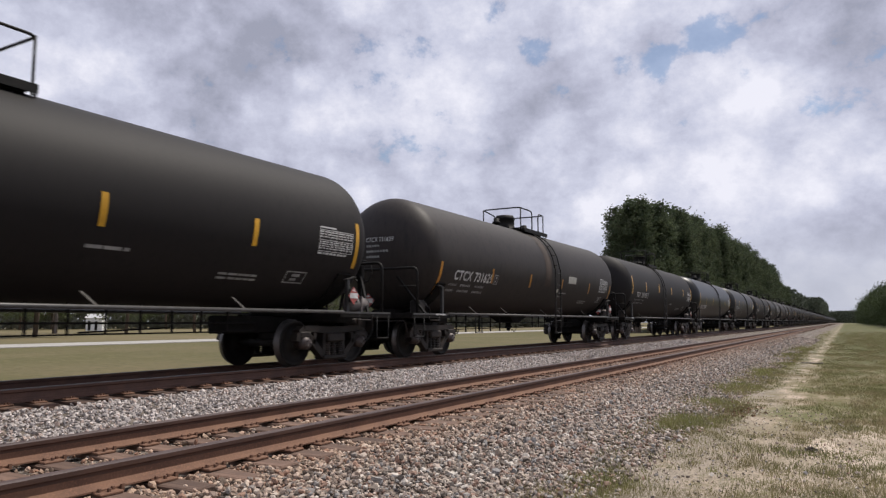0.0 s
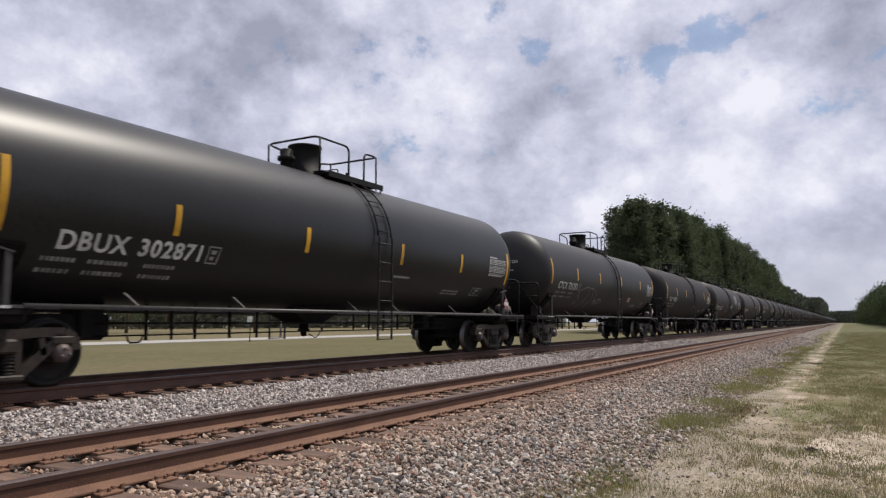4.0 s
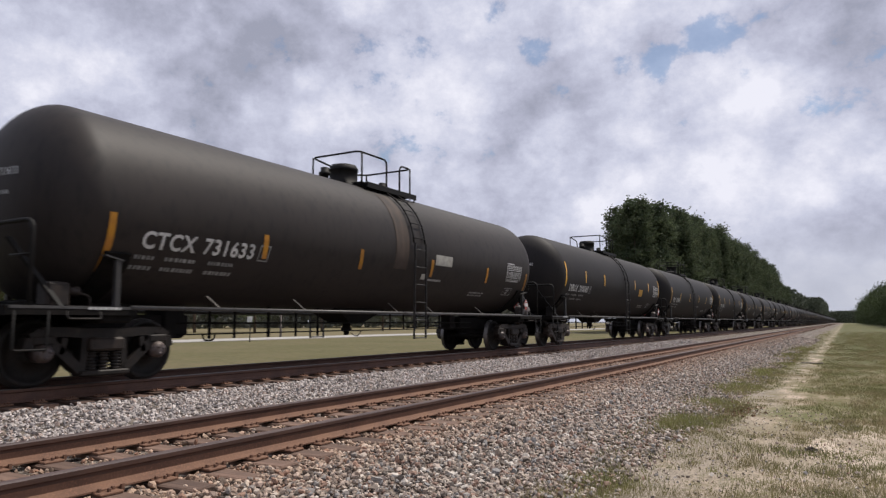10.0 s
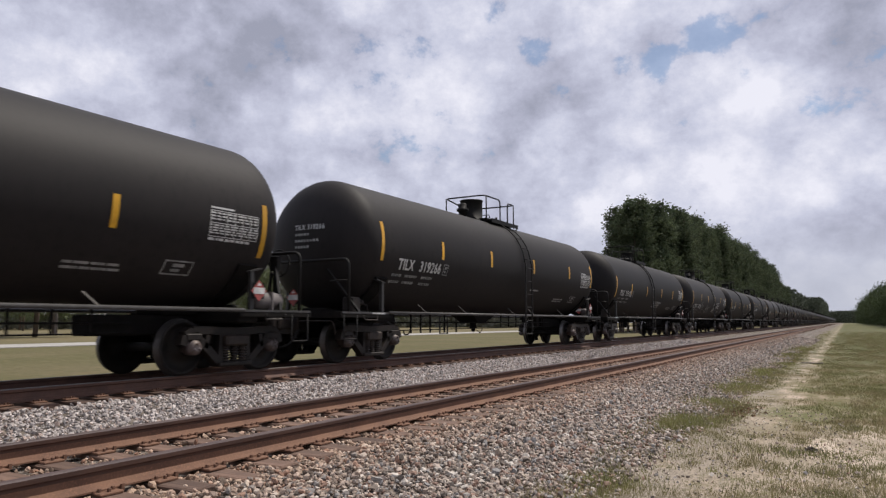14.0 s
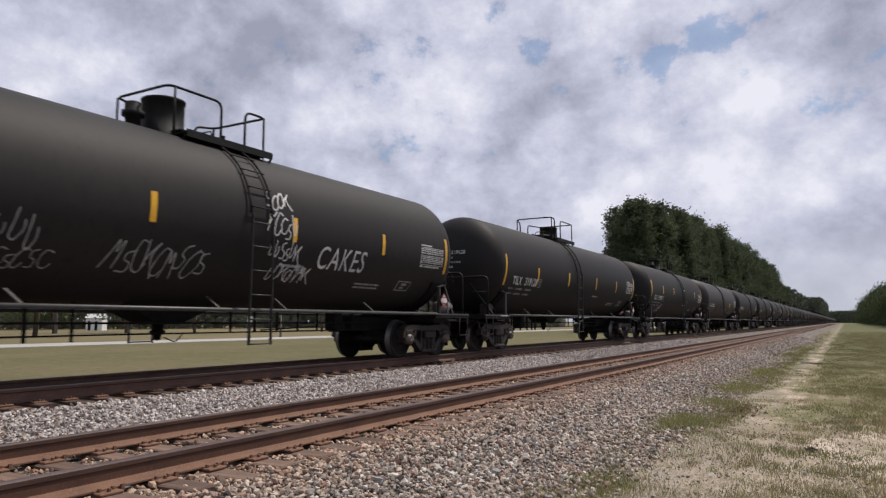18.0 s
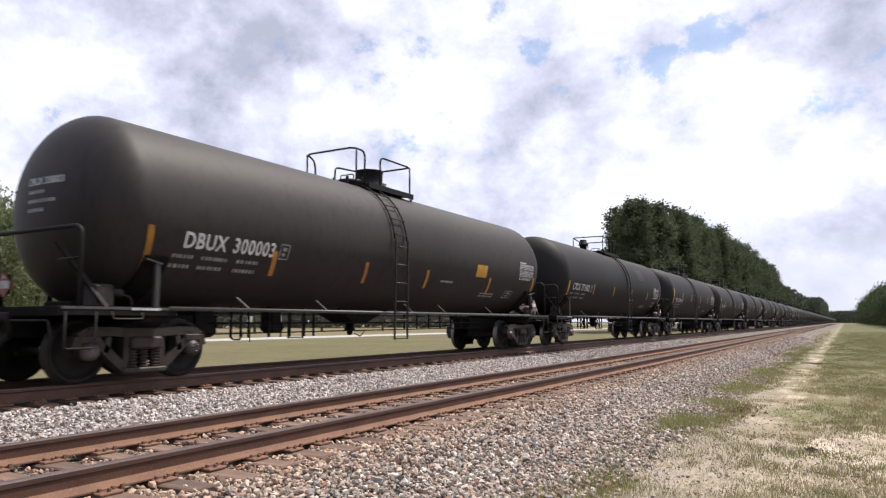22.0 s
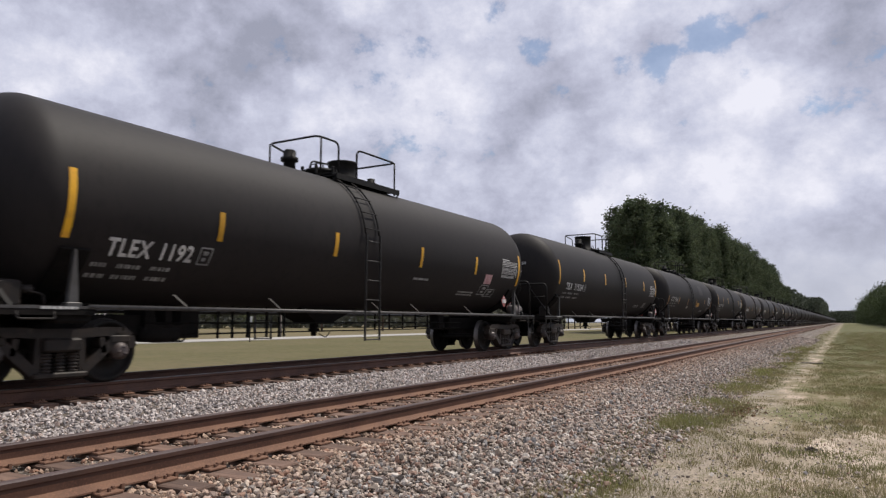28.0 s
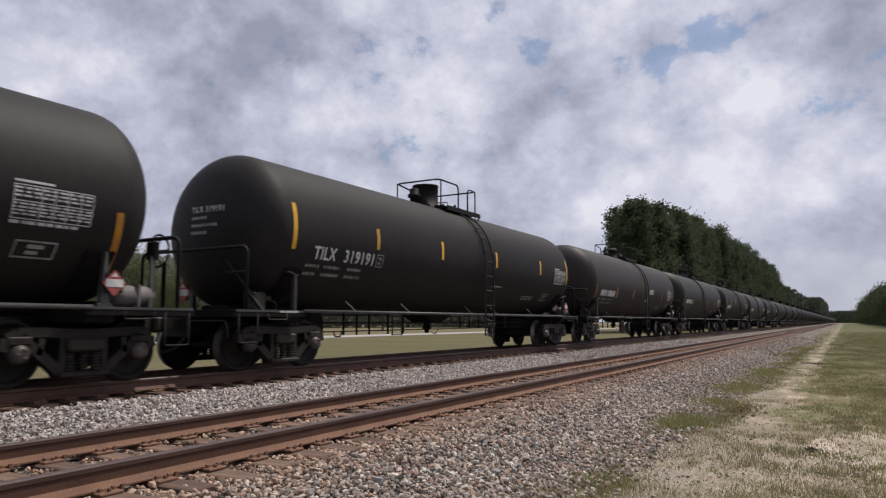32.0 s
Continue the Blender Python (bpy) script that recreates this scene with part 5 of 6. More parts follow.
def write_on(car, k, style, mark, y, z, length, extra):
    length *= 0.97 if style == "T" else 1.0
    add_stripes(car, style)
    if mark:
        word, number = mark.split()
        w0, w1, w2 = (natural_width(t) for t in (mark, word, number))
        if word == "TILX":
            w1, w2 = w0 * 0.35, w0 * 0.515
        part("reporting_mark", flank_text("reporting_mark", word, y, z, 0.25, length * w1 / w0, WHITE), car, "white stencilled mark")
        part("car_number", flank_text("car_number", number, y + length * (1 - w2 / w0), z, 0.25, length * w2 / w0, WHITE), car, "white stencilled number")
    else:
        part("reporting_mark", bars(Shape(), y, z + 0.25, length * 0.4, 0.25, 1, k, 0.0, (0.2, 0.5)).mesh("reporting_mark", WHITE), car, "white stencilled mark")
        part("car_number", bars(Shape(), y + length * 0.45, z + 0.25, length * 0.5, 0.25, 1, k, 0.0, (0.2, 0.5)).mesh("car_number", WHITE), car, "white stencilled number")
    s = Shape()
    for j, (a, b) in enumerate(((0.0, 0.20), (0.28, 0.55), (0.66, 0.92))):
        bars(s, y - 0.14 + a * length, z - 0.11, (b - a) * length, 0.30, 2, k * 3 + j, 0.62, (0.03, 0.07))
    small("weight_stencil", s, DIM, car, "worn white stencil")
    part("boxed_mark", shared(("boxed", round(y + length, 2), z), outline_mesh, y + length + 0.12, z - 0.03, 0.25, 0.28), car)
    part("data_stencil", shared(("data", k % 3, DATA_AT.get(style)), stencil_mesh, *DATA_AT.get(style, (6.15, 2.70)), k % 3), car, "panel of small white data")
    part("boxed_mark", shared(("boxed_rear", style), outline_mesh, *BOX_AT.get(style, (5.5, 1.62)), 0.55, 0.22), car)
    small("small_stencil", bars(Shape(), 3.9, 1.72, 0.9, 0.14, 2, k + 90, 0.5, (0.1, 0.3)), DIM, car)
    small("small_stencil", bars(Shape(), 1.4, 1.95, 0.7, 0.06, 1, k + 120, 0.2, (0.1, 0.3)), DIM, car)
    head = Shape()
    for i in range(4 if not mark else 3):
        zz = (3.02 if not mark else 2.85) - 0.14 * i
        for j in range(5 + 3 * (i % 2)):
            x0 = -0.26 + 0.085 * j
            head.add([(x, head_depth(math.hypot(x, h - TANK_Z)), h) for x, h in ((x0, zz - 0.055), (x0 + 0.062, zz - 0.055), (x0 + 0.062, zz), (x0, zz))], [(0, 1, 2, 3)])
    small("end_stencil", head, DIM, car, "worn white stencil on the tank head")
    if mark:
        v, f = letters(mark, 0.16, 0.82, 0.003)
        sign = Shape().add([(a - 0.28, head_depth(math.hypot(a - 0.28, b + 2.93 - TANK_Z)) - 0.004, b + 2.93) for a, b in v], f)
        small("end_mark", sign, STENCIL, car, "white mark on the tank head")
    extras(car, extra, k)


LABELS = {"": "matte black tank car with yellow reflector stripes", "pale": "dusty black tank car with a pale sticker",
          "tag": "black tank car with a chalk-white tag", "grey": "dusty black tank car with a grey painted patch",
          "amber": "black tank car with an amber sticker", "graffiti": "black tank car with white graffiti over its flank",
          "scrawl": "black tank car with a white scrawl", "dark": "satin black tank car with slanted yellow stripes",
          "sticker": "black tank car with a white and red sticker", "amberlow": "black tank car with a low amber sticker",
          "scuff": "black tank car with a scuffed stencil"}
CARS, SLACK = {}, {}


def build_train():
    bases = {}
    for k, slack, kind, paint, style, mark, y, z, length, extra in CONSIST:
        if (kind, paint) not in bases:
            bases[kind, paint] = car_base(kind, paint)
    for k, slack, kind, paint, style, mark, y, z, length, extra in CONSIST:
        base = bases[kind, paint]
        if base in CARS.values():
            car = copy_thing(base, Matrix.Identity(4))
            for t in car.children:
                for w in t.children:
                    if w.name.startswith("wheelset"):
                        (LEADING if w.location.y < 0 else TRAILING).append(w)
        else:
            car = base
        tagged(car, "glossy black tank car with yellow reflector stripes" if paint == "gloss" else LABELS[extra])
        CARS[k], SLACK[k] = car, slack
    for k, slack, kind, paint, style, mark, y, z, length, extra in CONSIST:
        write_on(CARS[k], k, style, mark, y, z, length, extra)
    for k in range(19, 80):
        CARS[k] = far_car(k)


# ---- trees and far things ----
def clump(v, f, p, size, rnd, flat=0.6):
    """One small ragged leaf cluster: three crossed leaves."""
    for _ in range(3):
        a = Vector((rnd.gauss(0, 1), rnd.gauss(0, 1), rnd.gauss(0, flat))).normalized()
        b = a.orthogonal().normalized()
        b.rotate(Matrix.Rotation(rnd.uniform(0, 6.28), 3, a))
        o = len(v)
        s = size * rnd.uniform(0.6, 1.3)
        v += [p + a * s, p - a * s * 0.6 + b * s * 0.55, p - b * s * 0.6 - a * 0.2 * s]
        f.append((o, o + 1, o + 2))


def pine_meshes(seed, h):
    rnd = random.Random(seed)
    s = Shape()
    lean = (rnd.uniform(-0.4, 0.4), rnd.uniform(-0.4, 0.4))
    trunk = [(lean[0] * t * t, lean[1] * t * t, h * t * 0.97) for t in (0, 0.25, 0.5, 0.75, 1)]
    for (a, b, i) in zip(trunk, trunk[1:], range(4)):
        r0, r1 = 0.24 * (1 - i * 0.22), 0.24 * (1 - (i + 1) * 0.22)
        n = 7
        v = [(a[0] + r0 * math.cos(6.283 * k / n), a[1] + r0 * math.sin(6.283 * k / n), a[2]) for k in range(n)]
        v += [(b[0] + r1 * math.cos(6.283 * k / n), b[1] + r1 * math.sin(6.283 * k / n), b[2]) for k in range(n)]
        s.add(v, [(k, (k + 1) % n, n + (k + 1) % n, n + k) for k in range(n)], 0, True)
    v, f = [], []
    for i in range(96):
        t = 0.14 + 0.83 * (i / 95)
        z = h * t
        reach = (1.1 + 2.7 * (1 - t) ** 0.5 * min(1, (t - 0.02) * 5)) * rnd.uniform(0.6, 1.2)
        a = rnd.uniform(0, 6.283)
        d = Vector((math.cos(a), math.sin(a), rnd.uniform(-0.05, 0.45)))
        base = Vector((lean[0] * t * t, lean[1] * t * t, z))
        s.beam(base, base + d * reach * 0.85, 0.05, 0.05, side=(-d.y, d.x, 0))
        for _ in range(int(22 + reach * 25)):
            q = base + d * reach * rnd.uniform(0.25, 1.05) + Vector((rnd.gauss(0, 0.52), rnd.gauss(0, 0.52), rnd.gauss(0.05, 0.42)))
            clump(v, f, q, 0.235, rnd)
    crown = Shape().add(v, f).mesh("crown", PINE)
    return s.mesh("trunk", BARK), crown


def broad_meshes(seed, h, spread, mat, leaf=0.30, many=64, low=-0.35):
    rnd = random.Random(seed)
    s = Shape()
    s.tube([(0, 0, 0), (0.1, 0, h * 0.2), (0, 0.1, h * 0.45)], 0.22, 7)
    v, f = [], []
    for i in range(22):
        a, e = rnd.uniform(0, 6.283), rnd.uniform(low, 1.3)
        d = Vector((math.cos(a) * math.cos(e) * spread, math.sin(a) * math.cos(e) * spread, math.sin(e) * h * 0.52)) * rnd.uniform(0.55, 1.0)
        c = Vector((0, 0, h * 0.45)) + d
        s.tube([(0, 0, h * rnd.uniform(0.2, 0.42)), tuple(c * 0.5 + Vector((0, 0, h * 0.2))), tuple(c)], 0.06, 5)
        for _ in range(many):
            q = c + Vector((rnd.gauss(0, 1), rnd.gauss(0, 1), rnd.gauss(0, 0.75))) * spread * 0.24
            clump(v, f, q, leaf, rnd, 1.0)
    return s.mesh("trunk", BARK), Shape().add(v, f).mesh("crown", mat)


def plant(name, meshes, label, category, group, places):
    first = None
    rnd = random.Random(len(places))
    for i, (x, y, k, sc) in enumerate(places):
        trunk, crown = meshes[k % len(meshes)]
        tree = tagged(new(name), label, category, group)
        tree.matrix_basis = pose(x, y, 0.05, 0, 0, rnd.uniform(0, 360)) @ Matrix.Diagonal((sc, sc, sc, 1))
        part("trunk", trunk, tree), part("crown", crown, tree)


def build_trees():
    rnd = random.Random(11)
    pines = [pine_meshes(k, 20.0 + 0.5 * (k % 3)) for k in range(6)]
    spots = [(-28.8, 104.0, 1, 0.82)]
    for i in range(100):
        y = 99.5 + i * 2.85 + rnd.uniform(-1.1, 1.1)
        tall = min(1.12, 0.925 + 0.0085 * i) if y < 330 else 0.92
        spots.append((-25.5 + rnd.uniform(-1.8, 1.2), y, i, rnd.uniform(0.94, 1.04) * tall))
        if i % 2 == 0:
            spots.append((-29.8 + rnd.uniform(-1.2, 1.2), y + 7 + rnd.uniform(-2, 2), i + 2, rnd.uniform(0.94, 1.02) * tall))
    plant("pine_tree", pines, "tall dark green pine in a row beside the line", "pine tree", "pines beside the line", spots)
    leafy = [broad_meshes(k, 13.5, 4.6, LEAF, 0.26, 110, -0.9) for k in range(3)]
    spots = [(12.6 + rnd.uniform(-0.6, 0.9), 188 + i * 9.5, i, rnd.uniform(0.86, 1.0) * min(1.15, 0.95 + 0.01 * i)) for i in range(44)]
    spots += [(19.5 + rnd.uniform(-1.5, 1.5), 205 + i * 19, i + 1, rnd.uniform(1.0, 1.25)) for i in range(20)]
    plant("broadleaf_tree", leafy, "rounded green tree at the edge of the clearing", "tree", "trees at the clearing", spots)
    bright = [broad_meshes(20 + k, 12, 4.2, BRIGHTLEAF, 0.17, 190) for k in range(2)]
    spots = [(-76, 39, 0, 1.25), (-82, 47, 1, 1.3), (-79, 34, 1, 1.1), (-84, 40, 0, 1.4)]
    plant("spring_tree", bright, "tall tree in light green spring leaf", "tree", "trees behind the field", spots)
    spots = [(-158 - rnd.uniform(0, 40), 60 + 11 * i + rnd.uniform(-4, 4), i, rnd.uniform(0.9, 1.35)) for i in range(16)]
    spots += [(-96, 82, 0, 1.15), (-103, 74, 1, 1.25), (-90, 90, 1, 1.05), (-84, 101, 0, 1.1), (-110, 66, 0, 1.2), (-78, 112, 1, 1.0)]
    plant("field_tree", bright, "light green tree at the far side of the field", "tree", "trees behind the field", spots)
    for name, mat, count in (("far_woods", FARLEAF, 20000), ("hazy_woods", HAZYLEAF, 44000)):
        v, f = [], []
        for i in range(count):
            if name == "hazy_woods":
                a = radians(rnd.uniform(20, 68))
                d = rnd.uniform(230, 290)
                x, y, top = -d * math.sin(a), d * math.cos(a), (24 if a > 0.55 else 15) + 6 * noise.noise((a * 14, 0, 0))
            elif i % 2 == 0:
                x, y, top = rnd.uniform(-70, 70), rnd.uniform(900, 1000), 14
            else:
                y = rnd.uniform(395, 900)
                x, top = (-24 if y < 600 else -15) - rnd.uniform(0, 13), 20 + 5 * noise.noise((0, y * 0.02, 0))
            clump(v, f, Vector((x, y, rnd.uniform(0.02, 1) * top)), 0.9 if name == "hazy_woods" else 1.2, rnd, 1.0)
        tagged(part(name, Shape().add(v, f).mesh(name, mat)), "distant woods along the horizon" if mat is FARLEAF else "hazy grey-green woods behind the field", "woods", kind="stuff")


def build_debris():
    s = Shape().tube([(-0.35, 0, 0.03), (-0.1, 0.06, 0.035), (0.25, -0.02, 0.03), (0.42, 0.05, 0.04)], 0.028, 6)
    tagged(part("stick", s.mesh("stick", WOODPOST), at=pose(-1.2, 29.9, -0.01, 0, 0, 12)), "dark fallen stick on the sandy path", "stick")
    v, f, rnd = [], [], random.Random(3)
    for _ in range(60):
        clump(v, f, Vector((rnd.gauss(0, 0.05), rnd.gauss(0, 0.06), abs(rnd.gauss(0.01, 0.02)))), 0.03, rnd)
    tagged(part("withered_tuft", Shape().add(v, f).mesh("withered_tuft", WOODPOST), at=pose(-0.44, 9.9, -0.005) @ Matrix.Diagonal((0.75, 0.75, 0.6, 1))), "dark withered tuft lying on the sand", "plant", kind="stuff")


def build_litter():
    """A patch of dead brown leaves between the weeds and the path."""
    v, f, rnd = [], [], random.Random(8)
    for _ in range(220):
        clump(v, f, Vector((rnd.gauss(0, 0.16), rnd.gauss(0, 0.55), abs(rnd.gauss(0.01, 0.015)))), 0.035, rnd)
    tagged(part("dead_leaves", Shape().add(v, f).mesh("dead_leaves", LITTER), at=pose(-1.75, 13.2, 0.01)), "rusty brown dead leaves on the verge", "leaves", kind="stuff")


def build_field():
    s = Shape().box(-52.5, -45.5, -200, 900, 0.0, 0.15)
    tagged(part("road", s.mesh("road", CONCRETE)), "pale concrete road beyond the field", "road", kind="structure")
    sign = tagged(new("road_sign"), "white sign on a thin metal post", "sign")
    sign.location = (-41.46, 40.95, 0.1)
    part("post", Shape().tube([(0, 0, 0), (0, 0, 2.0)], 0.035, 8).mesh("post", FITTING), sign)
    part("panel", Shape().block(-0.2, 0.2, -0.015, 0.015, 1.5, 2.05, 0.01).mesh("panel", HOUSEWHITE), sign, at=pose(0.0, -0.05, 0, 0, 0, 45))
    shed = tagged(new("shed"), "small white shed far across the field", "shed")
    shed.matrix_basis = pose(-150.0, 100.0, 0.1, 0, 0, 35)
    part("wall", Shape().block(-1.8, 1.8, -1.5, 1.5, 0.0, 2.9, 0.03).mesh("wall", HOUSEWHITE), shed)
    part("roof", Shape().add([(-2.0, -1.8, 2.9), (2.0, -1.8, 2.9), (2.0, 1.8, 2.9), (-2.0, 1.8, 2.9), (-2.0, 0, 3.9), (2.0, 0, 3.9)],
                             [(0, 1, 5, 4), (2, 3, 4, 5), (0, 4, 3), (1, 2, 5), (3, 2, 1, 0)]).mesh("roof", ROOF), shed)
    for x in (-1.0, 0.5):
        part("door", Shape().block(x - 0.3, x + 0.3, -1.56, -1.49, 0.1, 2.2, 0.01).mesh("door", FITTING), shed)
    for x, y, h, r in ((-108.9, 65.7, 5.0, 0.2), (-53.8, 57.7, 2.8, 0.12)):
        s = Shape().lathe([(r * 1.1, 0), (r, h * 0.5), (r * 0.85, h), (0.001, h + 0.03)], "Z", 12)
        tagged(part("wooden_post", s.mesh("wooden_post", WOODPOST), at=pose(x, y, 0.08)), "weathered grey wooden post in the field", "post")


def build_stones():
    """Loose stones of the ballast, thick near the camera, thinner down the line."""
    rng = np.random.default_rng(4)
    cube = np.array([(x, y, z) for x in (-1, 1) for y in (-1, 1) for z in (-1, 1)]) * 0.62
    cube_faces = np.array([(0, 1, 3), (0, 3, 2), (4, 6, 7), (4, 7, 5), (0, 4, 5), (0, 5, 1), (2, 3, 7), (2, 7, 6), (0, 2, 6), (0, 6, 4), (1, 5, 7), (1, 7, 3)])
    g = 0.5 * (1 + math.sqrt(5))
    ball = np.array([p for a in (-1, 1) for b in (-g, g) for p in ((a, b, 0), (0, a, b), (b, 0, a))]) / math.hypot(1, g)
    near = [(i, j, k) for i, j, k in itertools.combinations(range(12), 3) if max(np.linalg.norm(ball[i] - ball[j]), np.linalg.norm(ball[j] - ball[k]), np.linalg.norm(ball[i] - ball[k])) < 1.1]
    ball_faces = np.array([(i, j, k) if np.dot(np.cross(ball[j] - ball[i], ball[k] - ball[i]), ball[i]) > 0 else (i, k, j) for i, j, k in near])
    tie_y = [(x, np.array([p[0] for p in tie_places(x)])) for x in (NEAR_X, FAR_X)]
    beds = [("near_stones", STONE, [(-4.9, -1.3, 3.0, 14, 40000), (-4.6, -1.5, 14, 34, 30000), (-4.5, -1.9, 34, 70, 15000), (-6.5, -4.7, 1.5, 22, 12000), (-2.2, 2.2, 4, 20, 500), (-2.3, 0.1, 4, 14, 1500)]),
            ("far_stones", GREYSTONE, [(-9.05, -6.5, 1.5, 22, 33000), (-8.95, -6.8, 22, 46, 12000)])]
    for name, mat, patches in beds:
        allv, allf, base = [], [], 0
        for x0, x1, y0, y1, n in patches:
            x, y = rng.uniform(x0, x1, n), rng.uniform(y0, y1, n)
            if -2.5 < x1 < 0:
                keep = rng.random(n) < np.clip((-1.9 - x) / 0.75 + 0.12, 0.0, 1)
                x, y = x[keep], y[keep]
            for tx, ty in tie_y:
                at = np.clip(np.searchsorted(ty, y), 1, len(ty) - 1)
                off = np.minimum(np.abs(y - ty[at]), np.abs(y - ty[at - 1]))
                hit = (np.abs(x - tx) < 1.33) & (off < 0.135)
                hit |= np.abs(np.abs(x - tx) - 0.7525) < 0.10
                keep = ~hit | (rng.random(len(x)) < 0.02)
                x, y = x[keep], y[keep]
            n = len(x)
            shape, faces = (cube, cube_faces) if y0 > 20 or x1 > -1 else (ball, ball_faces)
            corners = len(shape)
            size = rng.uniform(0.012, 0.027, n) * np.where(rng.random(n) < 0.08, 1.4, 1.0) * (1 + np.maximum(0, y - 28) / 45) * (0.42 if x1 > 1 else 0.6 if x1 > 0 else 1.0)
            z = np.interp(x, [p[0] for p in BED], [p[1] for p in BED])
            z = np.maximum(z, np.interp(x, [p[0] for p in PROFILE], [p[1] for p in PROFILE])) + size * rng.uniform(-0.1, 1.5, n)
            pts = shape[None] * (1 + rng.uniform(-0.46, 0.46, (n, corners, 3)))
            pts = pts * rng.uniform(0.6, 1.35, (n, 1, 3)) * size[:, None, None]
            q = rng.normal(size=(n, 4))
            q /= np.linalg.norm(q, axis=1, keepdims=True)
            w, a, b, c = q.T
            R = np.stack([1 - 2 * (b * b + c * c), 2 * (a * b - c * w), 2 * (a * c + b * w), 2 * (a * b + c * w), 1 - 2 * (a * a + c * c), 2 * (b * c - a * w),
                          2 * (a * c - b * w), 2 * (b * c + a * w), 1 - 2 * (a * a + b * b)], 1).reshape(n, 3, 3)
            pts = np.einsum("nij,nkj->nki", R, pts)
            pts[:, :, 2] *= 0.9
            pts += np.stack([x, y, z], 1)[:, None]
            allv.append(pts.reshape(-1, 3))
            allf.append((faces[None] + corners * np.arange(n)[:, None, None] + base).reshape(-1, 3))
            base += corners * n
        fast_stuff(name, np.concatenate(allv), np.concatenate(allf), mat, "loose crushed stones of the ballast", "stones")


def fast_stuff(name, v, f, mat, label, category):
    me = bpy.data.meshes.new(name)
    me.vertices.add(len(v))
    me.vertices.foreach_set("co", v.astype(np.float32).ravel())
    me.loops.add(len(f) * 3)
    me.loops.foreach_set("vertex_index", f.astype(np.int32).ravel())
    me.polygons.add(len(f))
    me.polygons.foreach_set("loop_start", np.arange(0, 3 * len(f), 3, dtype=np.int32))
    me.polygons.foreach_set("use_smooth", np.zeros(len(f), dtype=bool))
    me.update(calc_edges=True)
    me.validate()
    me.materials.append(mat)
    tagged(part(name, me), label, category, kind="stuff")


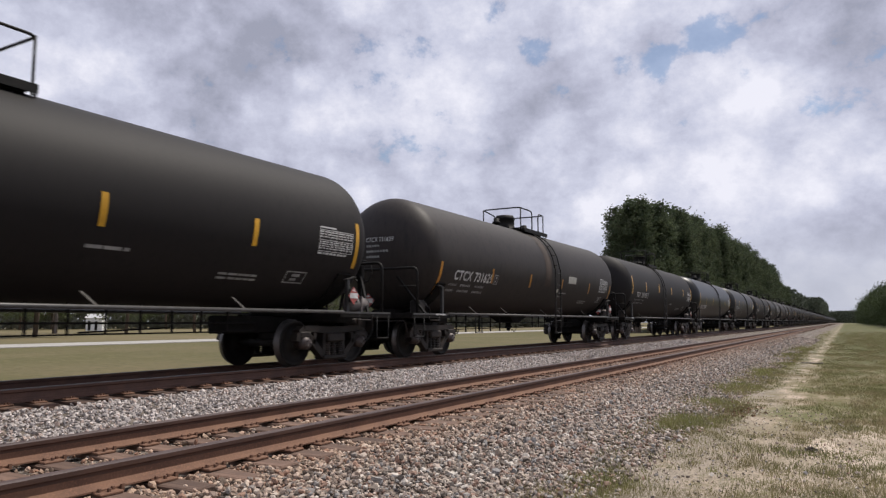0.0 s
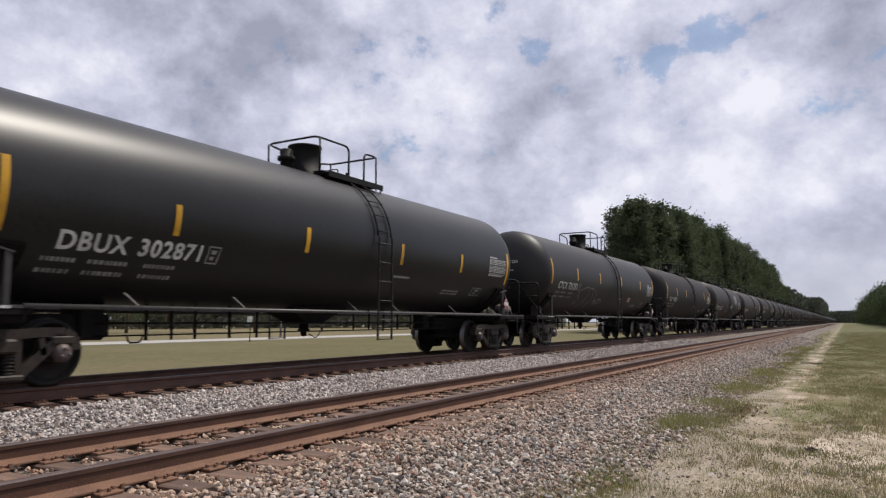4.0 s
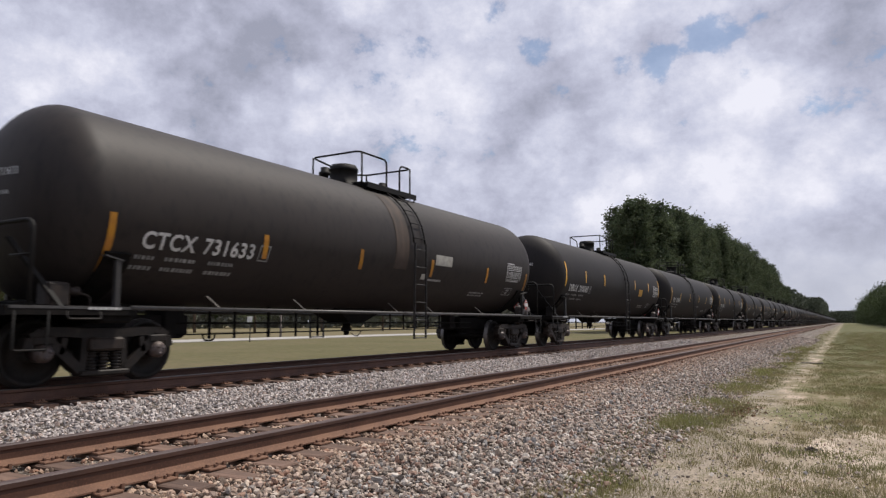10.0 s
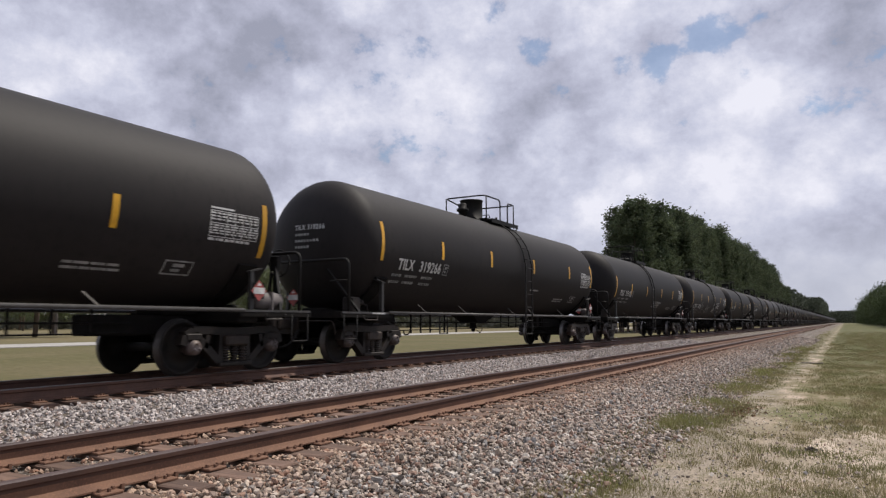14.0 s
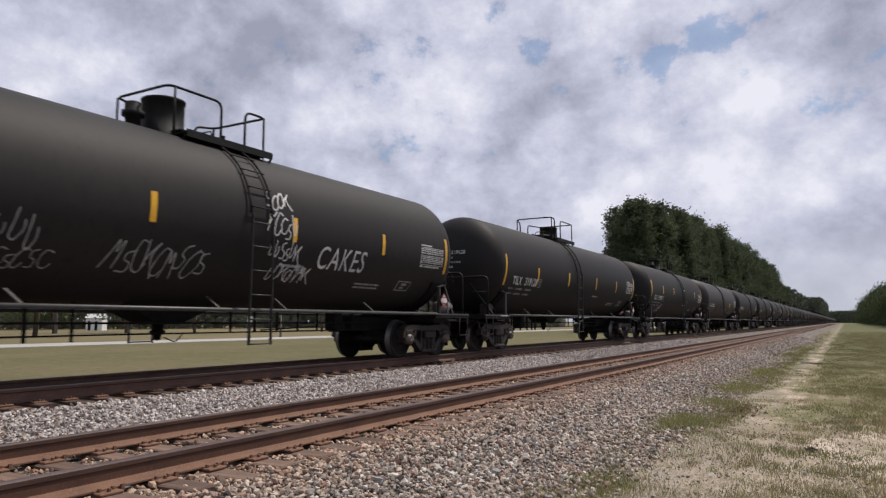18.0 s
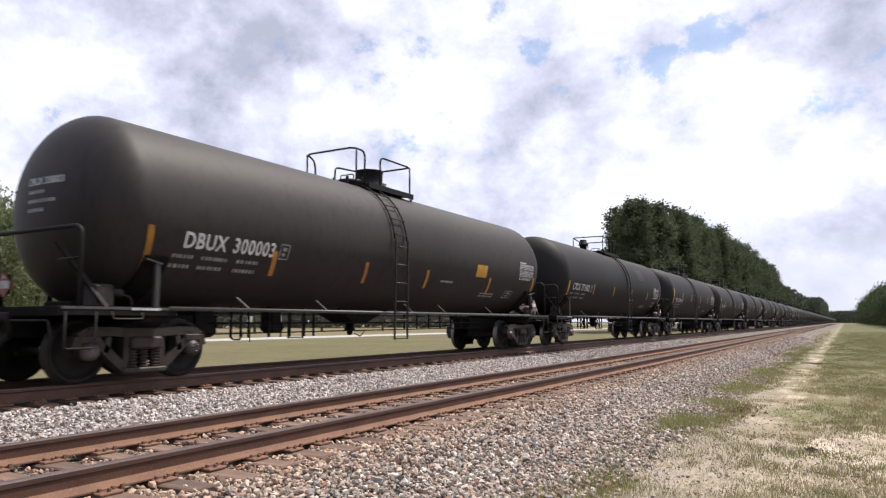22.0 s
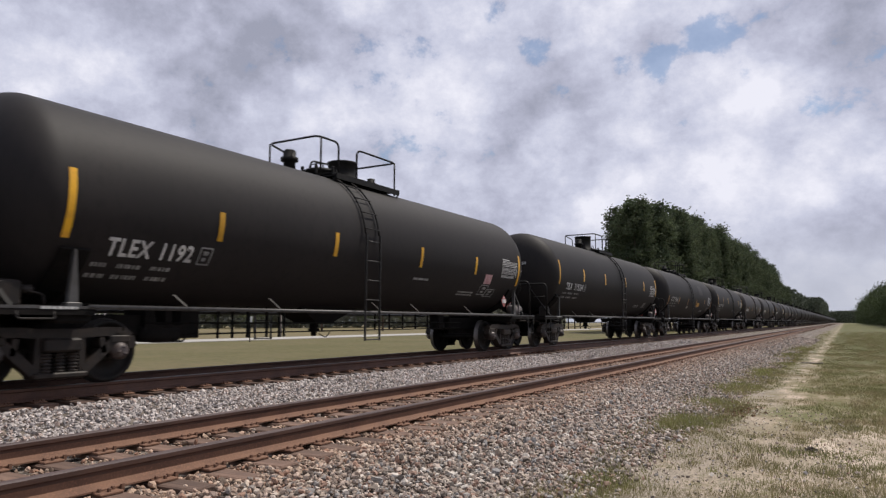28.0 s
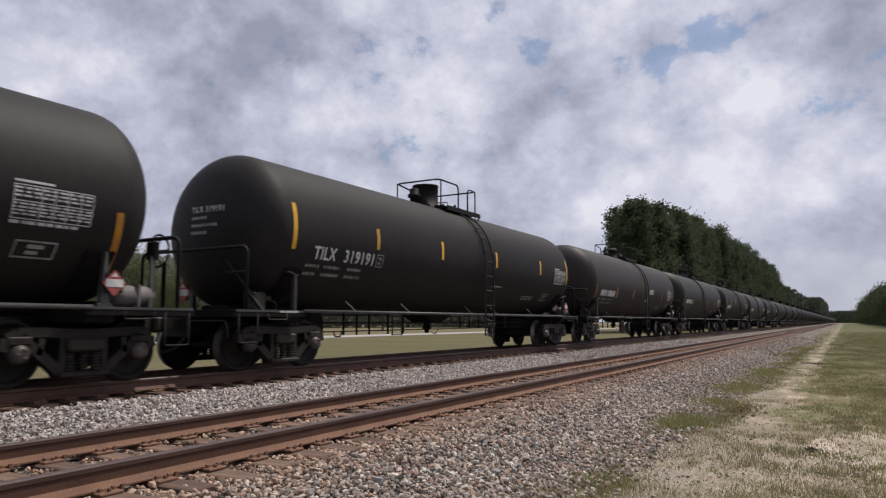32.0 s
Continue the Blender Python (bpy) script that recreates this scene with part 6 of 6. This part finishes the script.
def build_grass():
    rng = np.random.default_rng(9)
    v, f = [], []
    tufts = 60000
    y = 4.5 + 125 * rng.random(tufts) ** 2.3
    x = rng.uniform(-2.85, 0.6, tufts) + rng.random(tufts) ** 1.3 * (0.7 + y * 0.11)
    wild = np.array([noise.noise((a * 0.7, b * 0.45, 7)) * 0.7 + 0.6 * noise.noise((a * 2.4, b * 1.8, 1)) for a, b in zip(x, y)])
    more = 9000
    x = np.concatenate([x, rng.normal(-2.2, 0.36, more)])
    y = np.concatenate([y, 6.5 + 40 * rng.random(more) ** 1.3])
    wild = np.concatenate([wild, np.array([noise.noise((a * 0.7, b * 0.45, 7)) for a, b in zip(x[-more:], y[-more:])])])
    tufts += more
    strip = np.exp(-((x + 2.25) / 0.45) ** 2) * np.where(y < 9.5, 0.45, 1.0) * np.clip(0.35 + 2.0 * np.array([noise.noise((a * 1.1, b * 0.55, 21)) for a, b in zip(x, y)]), 0, 1)
    likely = 0.40 - 0.44 * np.exp(-((x + 1.2) / 0.36) ** 2) * (y > 11) + 0.65 * strip + 0.12 * np.clip(x, 0, 2) - 0.12 * (y < 11) - 2.0 * (x < -2.95)
    keep = rng.random(tufts) < np.clip(likely + 0.9 * wild, 0.0, 1.0) * np.clip((135 - y) / 70, 0, 1)
    x, y, strip = x[keep], y[keep], strip[keep]
    green = np.repeat(rng.random(len(x)) < 0.06 + 0.85 * strip, 12)
    grow = rng.uniform(0.5, 1.2, len(x)) * (1 + 1.2 * strip) * np.where(rng.random(len(x)) < 0.04, 1.9, 1.0)
    each = 12
    x, y, grow = np.repeat(x, each), np.repeat(y, each), np.repeat(grow, each)
    n = len(x)
    spread = 0.035 + 0.0016 * y
    x, y = x + rng.normal(0, 1, n) * spread, y + rng.normal(0, 1, n) * spread * 1.6
    h = rng.uniform(0.020, 0.065, n) * grow
    a = rng.uniform(0, 6.283, n)
    w = rng.uniform(0.0025, 0.0055, n) * (1 + y / 30)
    z = np.maximum(np.interp(x, [p[0] for p in PROFILE], [p[1] for p in PROFILE]), np.interp(x, [p[0] for p in BED], [p[1] for p in BED])) - 0.02
    lx, ly = rng.normal(0, 0.45, n) * h, rng.normal(0, 0.45, n) * h
    p0 = np.stack([x - w * np.cos(a), y - w * np.sin(a), z], 1)
    p1 = np.stack([x + w * np.cos(a), y + w * np.sin(a), z], 1)
    p2 = np.stack([x + lx, y + ly, z + h + 0.02], 1)
    vv = np.stack([p0, p1, p2], 1).reshape(-1, 3)
    blades = vv.reshape(-1, 3, 3)
    for name, some, mat, label in (("verge_grass", ~green, GRASS, "thin dry grass blades on the verge"), ("green_weeds", green, WEEDS, "low green weeds along the edge of the ballast")):
        v = blades[some].reshape(-1, 3)
        fast_stuff(name, v, np.arange(len(v)).reshape(-1, 3), mat, label, "grass")


build_ground()
build_ballast()
build_field()
build_debris()
build_litter()
build_trees()
build_train()
build_stones()
build_grass()
build_track("near_track", NEAR_X, NEAR_TOP, "empty rusty track on weathered wooden ties", True)
build_track("far_track", FAR_X, FAR_TOP, "track under the train, rusty rails on dark ties", False)


def motions():
    times = [0, 4, 8, 12, 16, 20, 24, 28, 32]
    for k, car in CARS.items():
        walk(car, [(t, pose(FAR_X, 13.87 + PITCH_CAR * k + SLACK.get(k, 0.0) - gone(t), FAR_TOP)) for t in times])
    for group in (LEADING, TRAILING):
        first, y = group[0], group[0].location.y
        start = gone(0)
        walk(first, [(i / FPS, pose(0, y, 0.457, math.degrees((gone(i / FPS) - start) / 0.457) % 360)) for i in range(32 * FPS + 1)])
        for w in group[1:]:
            w.rotation_mode = "QUATERNION"
            keys = w.animation_data_create()
            keys.action = first.animation_data.action
            keys.action_slot = first.animation_data.action_slot


motions()
